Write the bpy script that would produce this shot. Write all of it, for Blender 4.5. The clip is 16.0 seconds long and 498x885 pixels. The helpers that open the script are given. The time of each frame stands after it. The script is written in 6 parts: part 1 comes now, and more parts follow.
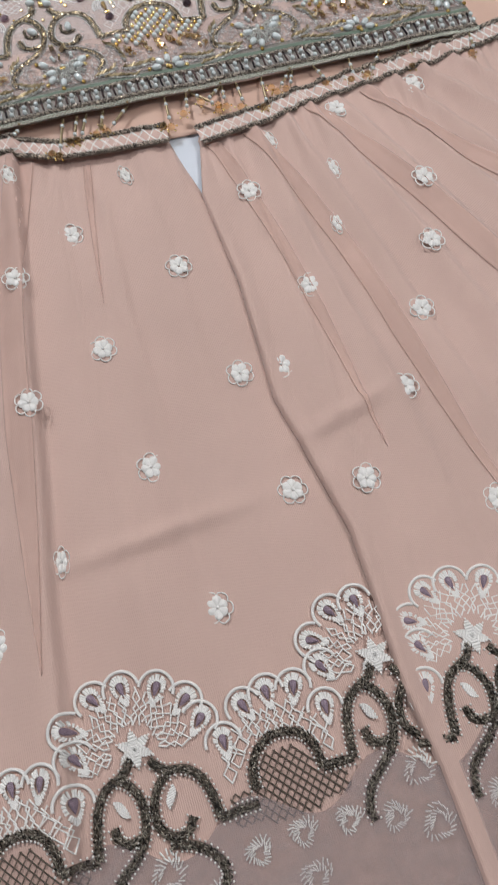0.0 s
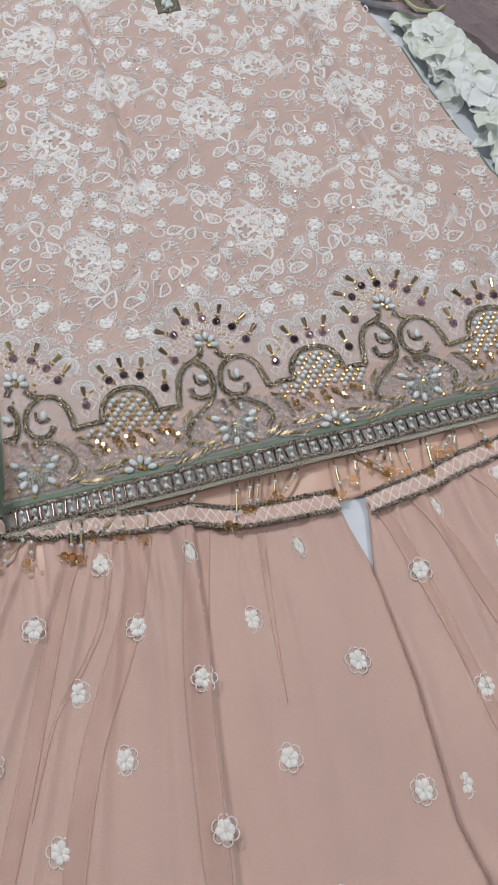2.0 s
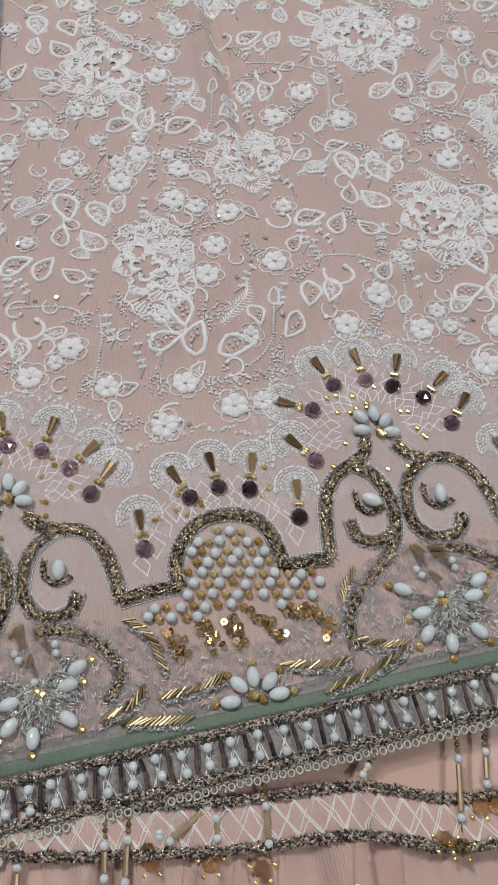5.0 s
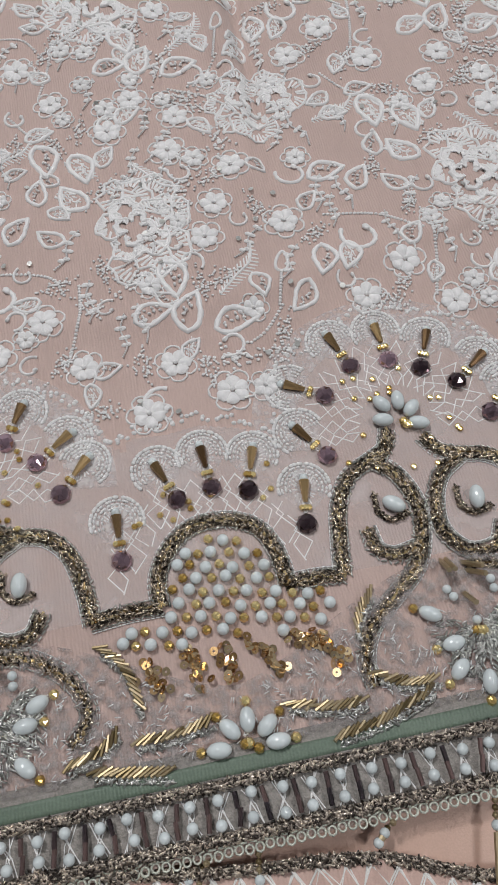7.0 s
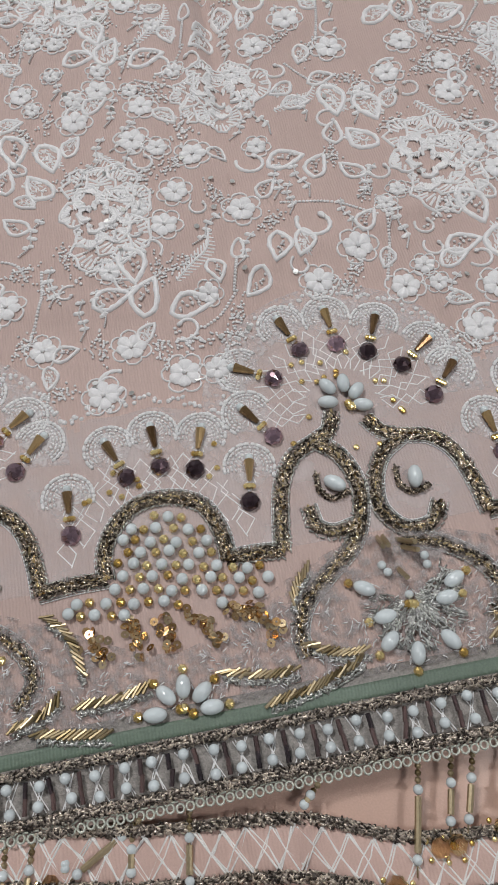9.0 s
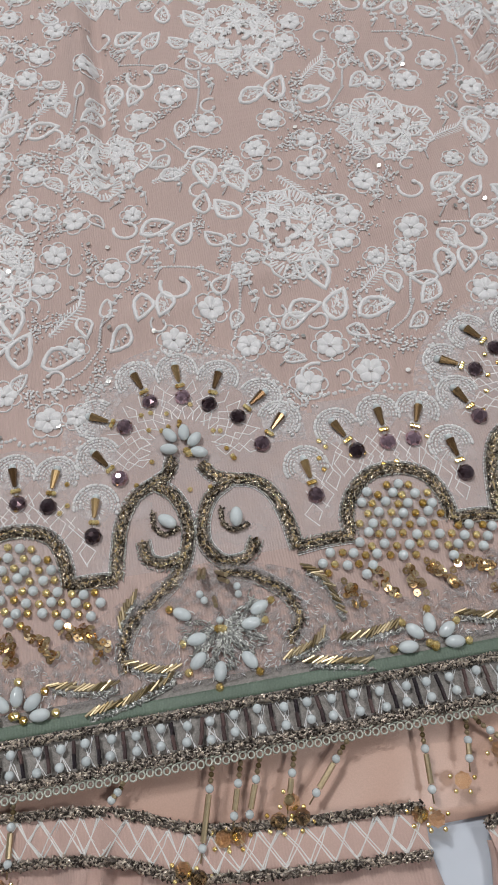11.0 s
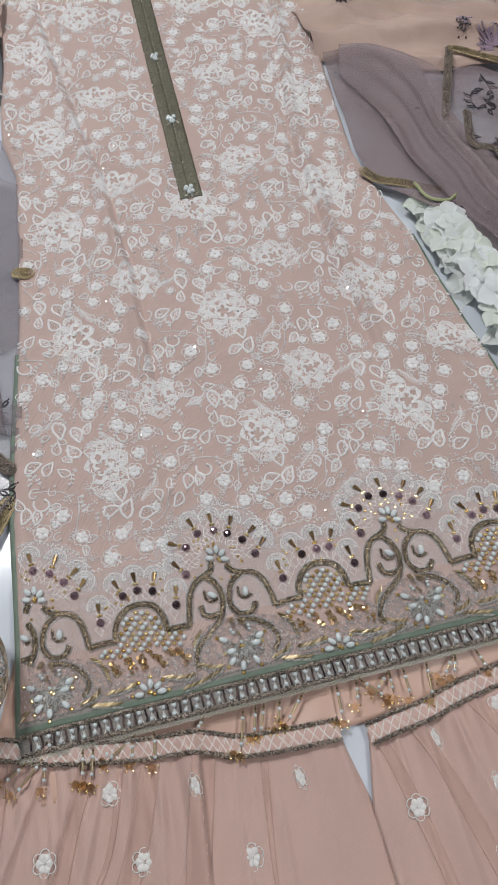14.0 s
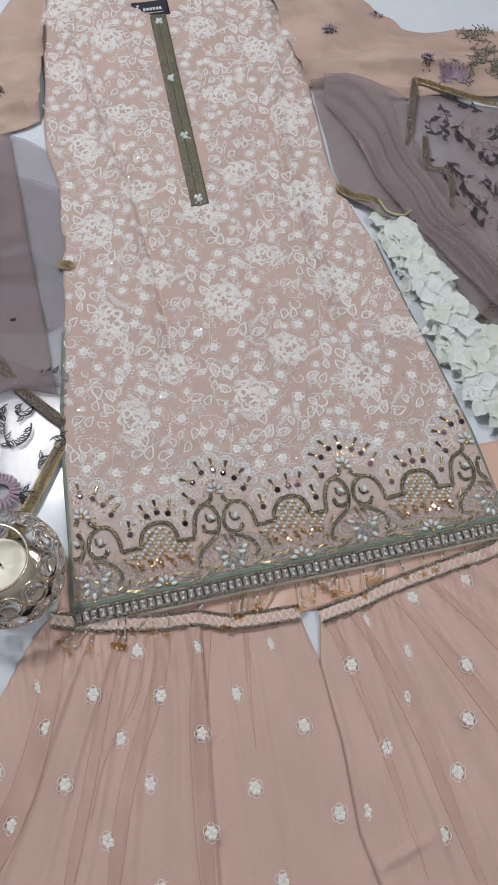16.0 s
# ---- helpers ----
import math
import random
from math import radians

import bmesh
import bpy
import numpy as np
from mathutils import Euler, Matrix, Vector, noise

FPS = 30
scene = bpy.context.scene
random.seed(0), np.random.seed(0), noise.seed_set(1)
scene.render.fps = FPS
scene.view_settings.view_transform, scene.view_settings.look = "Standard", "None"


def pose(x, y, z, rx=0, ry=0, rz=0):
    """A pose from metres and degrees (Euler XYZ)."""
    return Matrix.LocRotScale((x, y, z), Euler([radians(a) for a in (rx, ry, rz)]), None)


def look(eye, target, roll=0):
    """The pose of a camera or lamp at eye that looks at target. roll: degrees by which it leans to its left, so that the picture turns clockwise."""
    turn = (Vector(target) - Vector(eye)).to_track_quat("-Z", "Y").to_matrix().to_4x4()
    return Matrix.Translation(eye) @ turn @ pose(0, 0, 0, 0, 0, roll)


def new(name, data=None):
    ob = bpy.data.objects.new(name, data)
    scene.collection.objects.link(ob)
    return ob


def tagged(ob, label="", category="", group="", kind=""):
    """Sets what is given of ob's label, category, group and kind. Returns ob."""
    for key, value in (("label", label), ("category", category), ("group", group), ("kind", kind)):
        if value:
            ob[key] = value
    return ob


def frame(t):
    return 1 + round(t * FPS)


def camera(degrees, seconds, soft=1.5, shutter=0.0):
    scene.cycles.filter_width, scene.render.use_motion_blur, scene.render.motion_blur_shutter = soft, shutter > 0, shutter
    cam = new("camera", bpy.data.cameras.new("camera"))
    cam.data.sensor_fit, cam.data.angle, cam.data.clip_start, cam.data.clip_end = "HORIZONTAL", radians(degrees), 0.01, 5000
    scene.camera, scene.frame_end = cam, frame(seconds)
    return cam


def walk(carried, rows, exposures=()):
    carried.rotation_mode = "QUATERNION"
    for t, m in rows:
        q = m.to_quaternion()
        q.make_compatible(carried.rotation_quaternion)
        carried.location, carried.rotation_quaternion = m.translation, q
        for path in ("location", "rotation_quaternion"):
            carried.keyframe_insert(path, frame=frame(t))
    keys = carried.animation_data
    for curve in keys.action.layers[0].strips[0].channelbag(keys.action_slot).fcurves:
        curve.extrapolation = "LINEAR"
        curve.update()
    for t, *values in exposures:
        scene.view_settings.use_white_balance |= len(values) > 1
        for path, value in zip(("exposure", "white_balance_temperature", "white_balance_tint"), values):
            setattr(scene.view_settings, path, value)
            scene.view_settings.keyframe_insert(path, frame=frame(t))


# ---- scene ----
cam = camera(36.4, 16.0, soft=1.2, shutter=0.15)
PATH = [
    (0, (-0.108, -0.53, 0.469), (0.172, 0.215, -1.365), 3.2),
    (0.5, (-0.119, -0.458, 0.527), (0.132, 0.292, -1.309), 2.2),
    (1, (-0.142, -0.378, 0.568), (0.116, 0.392, -1.259), 2.2),
    (1.5, (-0.158, -0.308, 0.587), (0.121, 0.481, -1.23), 3.9),
    (2, (-0.164, -0.256, 0.594), (0.11, 0.545, -1.218), 3.8),
    (2.5, (-0.164, -0.189, 0.581), (0.104, 0.644, -1.217), 3.9),
    (3, (-0.162, -0.137, 0.552), (0.064, 0.711, -1.245), 3.3),
    (3.5, (-0.178, -0.11, 0.522), (0.046, 0.735, -1.276), 3.9),
    (4, (-0.19, -0.08, 0.452), (0.052, 0.763, -1.345), 4.6),
    (4.5, (-0.187, -0.058, 0.377), (0.026, 0.807, -1.413), 1.8),
    (4.7, (-0.186, -0.05, 0.354), (0.035, 0.814, -1.436), 2.1),
    (6.8, (-0.172, -0.017, 0.282), (-0.035, 0.811, -1.534), -2.4),
    (7, (-0.168, -0.015, 0.281), (-0.03, 0.814, -1.534), -2.1),
    (7.5, (-0.159, -0.018, 0.281), (-0.039, 0.801, -1.54), -3.0),
    (8, (-0.151, -0.021, 0.281), (-0.041, 0.798, -1.54), -3.7),
    (8.5, (-0.151, -0.026, 0.286), (-0.052, 0.797, -1.534), -4.3),
    (9, (-0.142, -0.028, 0.288), (-0.055, 0.788, -1.536), -4.9),
    (9.5, (-0.12, -0.032, 0.29), (-0.05, 0.788, -1.533), -5.5),
    (10, (-0.091, -0.034, 0.296), (-0.039, 0.781, -1.53), -6.5),
    (10.2, (-0.076, -0.036, 0.298), (-0.024, 0.787, -1.524), -6.4),
    (12.3, (-0.074, -0.053, 0.467), (0.132, 0.783, -1.338), 1.8),
    (12.5, (-0.074, -0.054, 0.494), (0.138, 0.785, -1.31), 1.5),
    (13, (-0.091, -0.068, 0.555), (0.137, 0.78, -1.242), 1.5),
    (13.5, (-0.102, -0.085, 0.606), (0.121, 0.768, -1.189), 1.1),
    (14, (-0.115, -0.113, 0.697), (0.109, 0.747, -1.095), 1.0),
    (14.5, (-0.115, -0.145, 0.776), (0.079, 0.682, -1.035), -0.1),
    (15, (-0.119, -0.162, 0.85), (0.084, 0.598, -0.989), 2.0),
    (15.5, (-0.121, -0.184, 0.895), (0.084, 0.56, -0.95), 2.8),
    (16, (-0.142, -0.195, 0.935), (0.082, 0.521, -0.919), 5.2),
]
EXPOSURES = [(0, 0.22), (1.5, 0.10), (3, -0.03), (8, -0.12), (16, -0.10)]
walk(cam, [(t, look(eye, target, roll)) for t, eye, target, roll in PATH], EXPOSURES)

# ---- light ----
world = bpy.data.worlds.new("room_light")
world.use_nodes = True
world.node_tree.nodes["Background"].inputs[0].default_value = (0.85, 0.92, 1.0, 1)
world.node_tree.nodes["Background"].inputs[1].default_value = 0.3
scene.world = world


def area_lamp(name, place, aim, size, watts, colour):
    data = bpy.data.lights.new(name, "AREA")
    data.shape, data.size, data.size_y, data.energy, data.color = "RECTANGLE", size[0], size[1], watts, colour
    ob = new(name, data)
    ob.matrix_world = look(place, aim)
    return ob


# this lamp's place follows from its reflection in the floor
area_lamp("ceiling_lamp_light", (-0.65, 1.26, 2.36), (-0.65, 1.26, 0), (0.4, 0.4), 40, (0.97, 0.98, 1.0))
# added fill lamp from the south-east, with no known source
area_lamp("ceiling_lamp_light", (1.1, -0.5, 2.36), (1.1, -0.5, 0), (0.4, 0.4), 18, (0.97, 0.98, 1.0))


# ---- materials ----
def shader(name, base, rough=0.6, metal=0.0, vary=0.12, scale=60.0, bump=0.15, fine=900.0, island=False, per_object=False, second=None,
           sheen=0.0, alpha=None, translucent=0.0, weave=False, coat=0.0, ior=1.5):
    """A procedural surface: a base colour that varies at two scales, with a fine relief."""
    m = bpy.data.materials.new(name)
    m.use_nodes = True
    nt = m.node_tree
    n, link = nt.nodes, nt.links.new
    b = n["Principled BSDF"]
    b.inputs["Roughness"].default_value, b.inputs["Metallic"].default_value = rough, metal
    b.inputs["IOR"].default_value, b.inputs["Coat Weight"].default_value = ior, coat
    b.inputs["Sheen Weight"].default_value = sheen
    co = n.new("ShaderNodeTexCoord").outputs["Object"]
    if per_object or island:
        co = n.new("ShaderNodeNewGeometry").outputs["Position"]
    big, small = n.new("ShaderNodeTexNoise"), n.new("ShaderNodeTexNoise")
    for tex, sc, det in ((big, scale, 3.0), (small, fine, 2.0)):
        tex.inputs["Scale"].default_value, tex.inputs["Detail"].default_value = sc, det
        link(co, tex.inputs["Vector"])
    mixed = n.new("ShaderNodeMath")
    mixed.operation = "MULTIPLY_ADD"
    link(small.outputs["Fac"], mixed.inputs[0])
    mixed.inputs[1].default_value = 0.5
    half = n.new("ShaderNodeMath")
    half.operation = "MULTIPLY"
    link(big.outputs["Fac"], half.inputs[0])
    half.inputs[1].default_value = 0.5
    link(half.outputs[0], mixed.inputs[2])
    value = mixed.outputs[0]
    if island or per_object:
        src = n.new("ShaderNodeNewGeometry").outputs["Random Per Island"] if island else n.new("ShaderNodeObjectInfo").outputs["Random"]
        add = n.new("ShaderNodeMath")
        add.operation = "MULTIPLY_ADD"
        link(src, add.inputs[0])
        add.inputs[1].default_value = 0.7
        less = n.new("ShaderNodeMath")
        less.operation = "MULTIPLY"
        less.inputs[1].default_value = 0.3
        link(value, less.inputs[0])
        link(less.outputs[0], add.inputs[2])
        value = add.outputs[0]
    ramp = n.new("ShaderNodeValToRGB")
    e = ramp.color_ramp.elements
    lo = tuple(max(0.0, c * (1 - vary)) for c in base)
    hi = tuple(min(1.0, c * (1 + vary)) for c in base)
    if second:
        lo, hi = base, second
    e[0].position, e[1].position = 0.28, 0.72
    e[0].color, e[1].color = (*lo, 1), (*hi, 1)
    link(value, ramp.inputs[0])
    link(ramp.outputs[0], b.inputs["Base Color"])
    if bump:
        bm = n.new("ShaderNodeBump")
        bm.inputs["Strength"].default_value, bm.inputs["Distance"].default_value = bump, 0.0006
        height = small.outputs["Fac"]
        if weave:
            w = n.new("ShaderNodeTexWave")
            w.inputs["Scale"].default_value, w.inputs["Distortion"].default_value = 260, 3.0
            w.inputs["Detail"].default_value = 2
            link(co, w.inputs["Vector"])
            mul = n.new("ShaderNodeMath")
            mul.operation = "ADD"
            link(w.outputs["Fac"], mul.inputs[0])
            link(height, mul.inputs[1])
            height = mul.outputs[0]
        link(height, bm.inputs["Height"])
        link(bm.outputs[0], b.inputs["Normal"])
    out = n["Material Output"]
    last = b.outputs[0]
    if translucent:
        tr, mx = n.new("ShaderNodeBsdfTranslucent"), n.new("ShaderNodeMixShader")
        link(ramp.outputs[0], tr.inputs["Color"])
        mx.inputs[0].default_value = translucent
        link(last, mx.inputs[1])
        link(tr.outputs[0], mx.inputs[2])
        last = mx.outputs[0]
    if alpha is not None:
        clear, mx = n.new("ShaderNodeBsdfTransparent"), n.new("ShaderNodeMixShader")
        amount = n.new("ShaderNodeMapRange")
        amount.inputs["To Min"].default_value, amount.inputs["To Max"].default_value = alpha[0], alpha[1]
        link(big.outputs["Fac"], amount.inputs["Value"])
        link(amount.outputs[0], mx.inputs[0])
        link(clear.outputs[0], mx.inputs[1])
        link(last, mx.inputs[2])
        last = mx.outputs[0]
    link(last, out.inputs["Surface"])
    return m


def glass(name, colour, rough=0.05, ior=1.5):
    m = bpy.data.materials.new(name)
    m.use_nodes = True
    b = m.node_tree.nodes["Principled BSDF"]
    b.inputs["Base Color"].default_value = (*colour, 1)
    b.inputs["Transmission Weight"].default_value, b.inputs["Roughness"].default_value = 1.0, rough
    b.inputs["IOR"].default_value = ior
    return m


M = {
    "floor": shader("white_gloss_tile", (0.62, 0.66, 0.72), 0.12, vary=0.05, scale=3, bump=0.02, fine=40),
    # for the unseen walls and ceiling; mid grey keeps the bounced light low
    "wall": shader("grey_wall_paint", (0.50, 0.50, 0.51), 0.8, vary=0.03, scale=4, bump=0.1, fine=200),
    "chiffon": shader("peach_chiffon", (0.53, 0.39, 0.345), 0.75, vary=0.10, scale=14, bump=0.25, fine=1800, weave=True, sheen=0.3, translucent=0.08),
    "georgette": shader("dusty_peach_georgette", (0.59, 0.405, 0.345), 0.7, vary=0.11, scale=9, bump=0.22, fine=2200, weave=True, sheen=0.4, translucent=0.08),
    "satin": shader("peach_satin_lining", (0.60, 0.395, 0.31), 0.38, vary=0.08, scale=12, bump=0.1, fine=1500, sheen=0.3),
    "organza": shader("peach_organza", (0.52, 0.375, 0.31), 0.6, vary=0.25, scale=10, bump=0.12, fine=1600, weave=True, sheen=0.3, alpha=(0.75, 0.95)),
    "green": shader("sage_green_silk", (0.12, 0.165, 0.120), 0.5, vary=0.25, scale=50, bump=0.2, fine=1500, weave=True, sheen=0.3),
    "tissue": shader("grey_tissue_overlay", (0.44, 0.40, 0.385), 0.45, vary=0.35, scale=260, bump=0.6, fine=1400, weave=True, alpha=(-0.75, 1.05)),
    "lace": shader("white_embroidery_thread", (0.75, 0.735, 0.725), 0.6, vary=0.08, scale=120, bump=0.35, fine=1700, sheen=0.3),
    "lace_fill": shader("fine_white_stitch_fill", (0.74, 0.70, 0.69), 0.65, vary=0.10, scale=420, bump=0.4, fine=1500, alpha=(-0.3, 0.85)),
    "gauze": shader("thin_white_organza", (0.72, 0.68, 0.67), 0.55, vary=0.12, scale=60, bump=0.3, fine=1500, weave=True, alpha=(0.0, 0.55)),
    "skirt_lace": shader("ivory_applique_thread", (0.74, 0.72, 0.69), 0.6, vary=0.08, scale=140, bump=0.45, fine=1700),
    "wire": shader("antique_gold_coil_wire", (0.05, 0.038, 0.03), 0.25, 0.85, second=(0.88, 0.75, 0.58), island=True, scale=300, bump=0.2),
    "braid": shader("tarnished_metal_braid", (0.08, 0.065, 0.056), 0.3, 0.75, second=(0.80, 0.69, 0.58), island=True, scale=400, bump=0.3),
    "wire_bed": shader("dark_bronze_thread", (0.035, 0.028, 0.024), 0.45, 0.4, second=(0.46, 0.375, 0.31), scale=700, bump=1.0, fine=2500),
    "dark_bed": shader("dark_brown_thread", (0.035, 0.027, 0.022), 0.55, 0.2, second=(0.22, 0.17, 0.13), scale=800, bump=1.0, fine=2500),
    "silver": shader("silver_coil_wire", (0.42, 0.42, 0.39), 0.3, 0.7, second=(0.85, 0.84, 0.80), island=True, scale=300, bump=0.2),
    "gold": shader("gold_bugle_bead", (0.20, 0.15, 0.075), 0.38, 0.75, second=(0.58, 0.47, 0.30), island=True, scale=200, bump=0.0),
    "gold_bead": shader("clear_gold_bead", (0.60, 0.38, 0.09), 0.20, 0.75, second=(1.0, 0.80, 0.36), per_object=True, scale=900, bump=0.0, coat=1.0),
    "chain": shader("bright_gold_chain", (0.16, 0.10, 0.045), 0.28, 0.85, second=(0.95, 0.76, 0.44), island=True, scale=300, bump=0.0),
    "sequin": shader("gold_sequin", (0.55, 0.33, 0.14), 0.18, 0.9, second=(0.90, 0.70, 0.42), island=True, scale=200, bump=0.0),
    "bronze": shader("bronze_bugle_cone", (0.16, 0.09, 0.04), 0.2, 0.7, second=(0.50, 0.34, 0.16), per_object=True, scale=200, bump=0.0),
    "gunmetal": shader("gunmetal_bugle_bead", (0.05, 0.04, 0.045), 0.2, 0.6, second=(0.20, 0.13, 0.12), per_object=True, scale=200, bump=0.0),
    "pearl": shader("pearl_lustre", (0.62, 0.67, 0.67), 0.18, vary=0.06, scale=200, bump=0.0, coat=1.0, per_object=True),
    "stone": shader("mauve_crystal", (0.06, 0.028, 0.036), 0.04, 0.85, second=(0.52, 0.34, 0.40), per_object=True, scale=300, bump=0.0, coat=1.0, ior=1.8),
    "amber": glass("amber_crystal", (0.98, 0.70, 0.34), 0.06, 1.55),
    "mauve": shader("mauve_grey_thread", (0.16, 0.11, 0.14), 0.6, second=(0.33, 0.25, 0.31), scale=500, bump=0.9, fine=1700),
    "net": shader("mauve_net_tulle", (0.31, 0.24, 0.25), 0.6, vary=0.15, scale=9, bump=0.15, fine=2500, alpha=(0.05, 0.72)),
    "net_dense": shader("gathered_mauve_net", (0.29, 0.22, 0.225), 0.6, vary=0.2, scale=10, bump=0.15, fine=2500, alpha=(0.15, 0.7)),
    "border_net": shader("rose_grey_net", (0.40, 0.32, 0.31), 0.6, vary=0.15, scale=70, bump=0.3, fine=1800, weave=True, alpha=(0.08, 0.48)),
    "dark_wire": shader("blackened_coil_wire", (0.035, 0.03, 0.026), 0.3, 0.7, second=(0.46, 0.41, 0.34), island=True, scale=300, bump=0.2),
    "veil": shader("thin_grey_net", (0.33, 0.29, 0.32), 0.6, vary=0.15, scale=9, bump=0.15, fine=2500, alpha=(0.12, 0.38)),
    "black": shader("black_thread", (0.025, 0.02, 0.025), 0.5, vary=0.4, scale=300, bump=0.8, fine=1700),
    "grey_green": shader("grey_green_thread", (0.10, 0.11, 0.085), 0.55, second=(0.24, 0.25, 0.20), scale=300, bump=0.8, fine=1700),
    "lilac": shader("lilac_thread", (0.22, 0.15, 0.21), 0.55, second=(0.44, 0.34, 0.42), scale=300, bump=0.8, fine=1700),
    "placket": shader("olive_gold_tissue", (0.03, 0.028, 0.021), 0.38, 0.5, second=(0.27, 0.25, 0.175), scale=420, bump=1.0, fine=1500),
    "label": shader("navy_satin_label", (0.018, 0.018, 0.03), 0.4, vary=0.2, scale=200, bump=0.2, weave=True),
    "label_ink": shader("pale_woven_lettering", (0.6, 0.6, 0.62), 0.6, vary=0.1, scale=300, bump=0.4),
    "petal": shader("white_green_petal", (0.83, 0.88, 0.80), 0.55, second=(0.90, 0.93, 0.93), scale=35, bump=0.1, fine=500, per_object=True, translucent=0.4),
    "stem": shader("pale_green_stem", (0.30, 0.36, 0.15), 0.55, second=(0.50, 0.52, 0.30), scale=90, bump=0.3),
    "wax": shader("cream_wax", (0.80, 0.77, 0.64), 0.45, vary=0.04, scale=40, bump=0.05, fine=300),
    "wick": shader("burnt_wick", (0.05, 0.045, 0.04), 0.8, vary=0.3, scale=500),
    "gilt": shader("pale_gilt_wire", (0.74, 0.63, 0.50), 0.22, 0.95, vary=0.15, scale=200, bump=0.0),
    "crystal": glass("clear_crystal", (0.97, 0.97, 0.97), 0.03, 1.45),
    "facing": shader("grey_sage_silk", (0.13, 0.12, 0.105), 0.5, second=(0.36, 0.325, 0.295), scale=500, bump=0.5, fine=1600),
    "gold_lace": shader("dull_gold_lace", (0.10, 0.075, 0.035), 0.36, 0.75, second=(0.78, 0.64, 0.38), scale=500, bump=0.9, fine=2000),
    "edging": shader("pale_sage_metallic_thread", (0.44, 0.45, 0.38), 0.4, 0.3, second=(0.72, 0.73, 0.64), scale=600, bump=0.5, fine=2000),
    "pleat": shader("folded_georgette", (0.70, 0.475, 0.40), 0.65, vary=0.1, scale=12, bump=0.2, fine=2200, weave=True, sheen=0.4, alpha=(0.40, 0.70)),
    "lamp": shader("frosted_lamp", (0.85, 0.85, 0.83), 0.5, vary=0.02, scale=20, bump=0.0),
    "grout": shader("grey_grout", (0.42, 0.44, 0.48), 0.8, vary=0.1, scale=60),
}
lamp_bsdf = M["lamp"].node_tree.nodes["Principled BSDF"]
lamp_bsdf.inputs["Emission Color"].default_value = (1, 0.97, 0.94, 1)
lamp_bsdf.inputs["Emission Strength"].default_value = 4.0


# ---- mesh helpers ----
def web_lines():
    """Zigzag threads that fill the fan round the crest and the strip over the arch."""
    lines = []
    for ring in range(2):
        for k in range(15):
            a0 = radians(-8 + 14 * k)
            sgn = 1 if (k + ring) % 2 else -1
            lines.append([(CREST[0] + r * math.cos(a0 + sgn * w), CREST[1] + r * math.sin(a0 + sgn * w)) for r, w in ((0.037, 0.0), (0.0315, 0.10), (0.0265, -0.08), (0.0205, 0.12), (0.0160, 0.0))])
    for k in range(-6, 7):
        u = k * 0.0056
        base = 0.0795 - 0.022 * max(0.0, (abs(u) - 0.017) / 0.017)
        for sgn in (-1, 1):
            lines.append([(u, base), (u + sgn * 0.0040, base + 0.0060), (u - sgn * 0.0012, base + 0.0115), (u + sgn * 0.0030, base + 0.017)])
    return [[(u, v) for u, v in line] for line in lines]


class Shape:
    """Vertices and faces that grow piece by piece."""

    def __init__(self):
        self.v, self.f = [], []

    def add(self, verts, faces):
        k = len(self.v)
        self.v.extend(tuple(float(c) for c in p) for p in verts)
        self.f.extend(tuple(k + i for i in face) for face in faces)
        return self

    def mesh(self, name, material, smooth=True):
        me = bpy.data.meshes.new(name)
        me.from_pydata(self.v, [], self.f)
        me.materials.append(material)
        if smooth:
            me.polygons.foreach_set("use_smooth", [True] * len(me.polygons))
        me.update()
        return me


def thing(name, label, category, group="", kind=""):
    ob = new(name)
    ob.empty_display_size = 0.05
    return tagged(ob, label, category, group, kind)


def part(name, shape, material, parent, label="", smooth=True, kind="", at=None):
    """One mesh under a thing or a part. shape: a Shape or a mesh to share. at: its pose."""
    me = shape if isinstance(shape, bpy.types.Mesh) else shape.mesh(name, material, smooth)
    ob = new(name, me)
    ob.parent = parent
    if at is not None:
        ob.matrix_basis = at
    if label or kind:
        tagged(ob, label, "", "", kind)
    return ob


def spline(points, step=0.002):
    """A smooth curve through the points, evenly sampled."""
    p = np.array(points, float)
    if len(p) < 3:
        n = max(2, int(np.linalg.norm(p[-1] - p[0]) / step))
        return [tuple(p[0] + (p[-1] - p[0]) * k / n) for k in range(n + 1)]
    q = np.vstack([2 * p[0] - p[1], p, 2 * p[-1] - p[-2]])
    out = []
    for i in range(1, len(q) - 2):
        n = max(2, int(np.linalg.norm(q[i + 1] - q[i]) / step))
        for k in range(n):
            t = k / n
            out.append(tuple(0.5 * (2 * q[i] + (q[i + 1] - q[i - 1]) * t + (2 * q[i - 1] - 5 * q[i] + 4 * q[i + 1] - q[i + 2]) * t * t
                                    + (3 * q[i] - q[i - 1] - 3 * q[i + 1] + q[i + 2]) * t ** 3)))
    out.append(tuple(p[-1]))
    return out


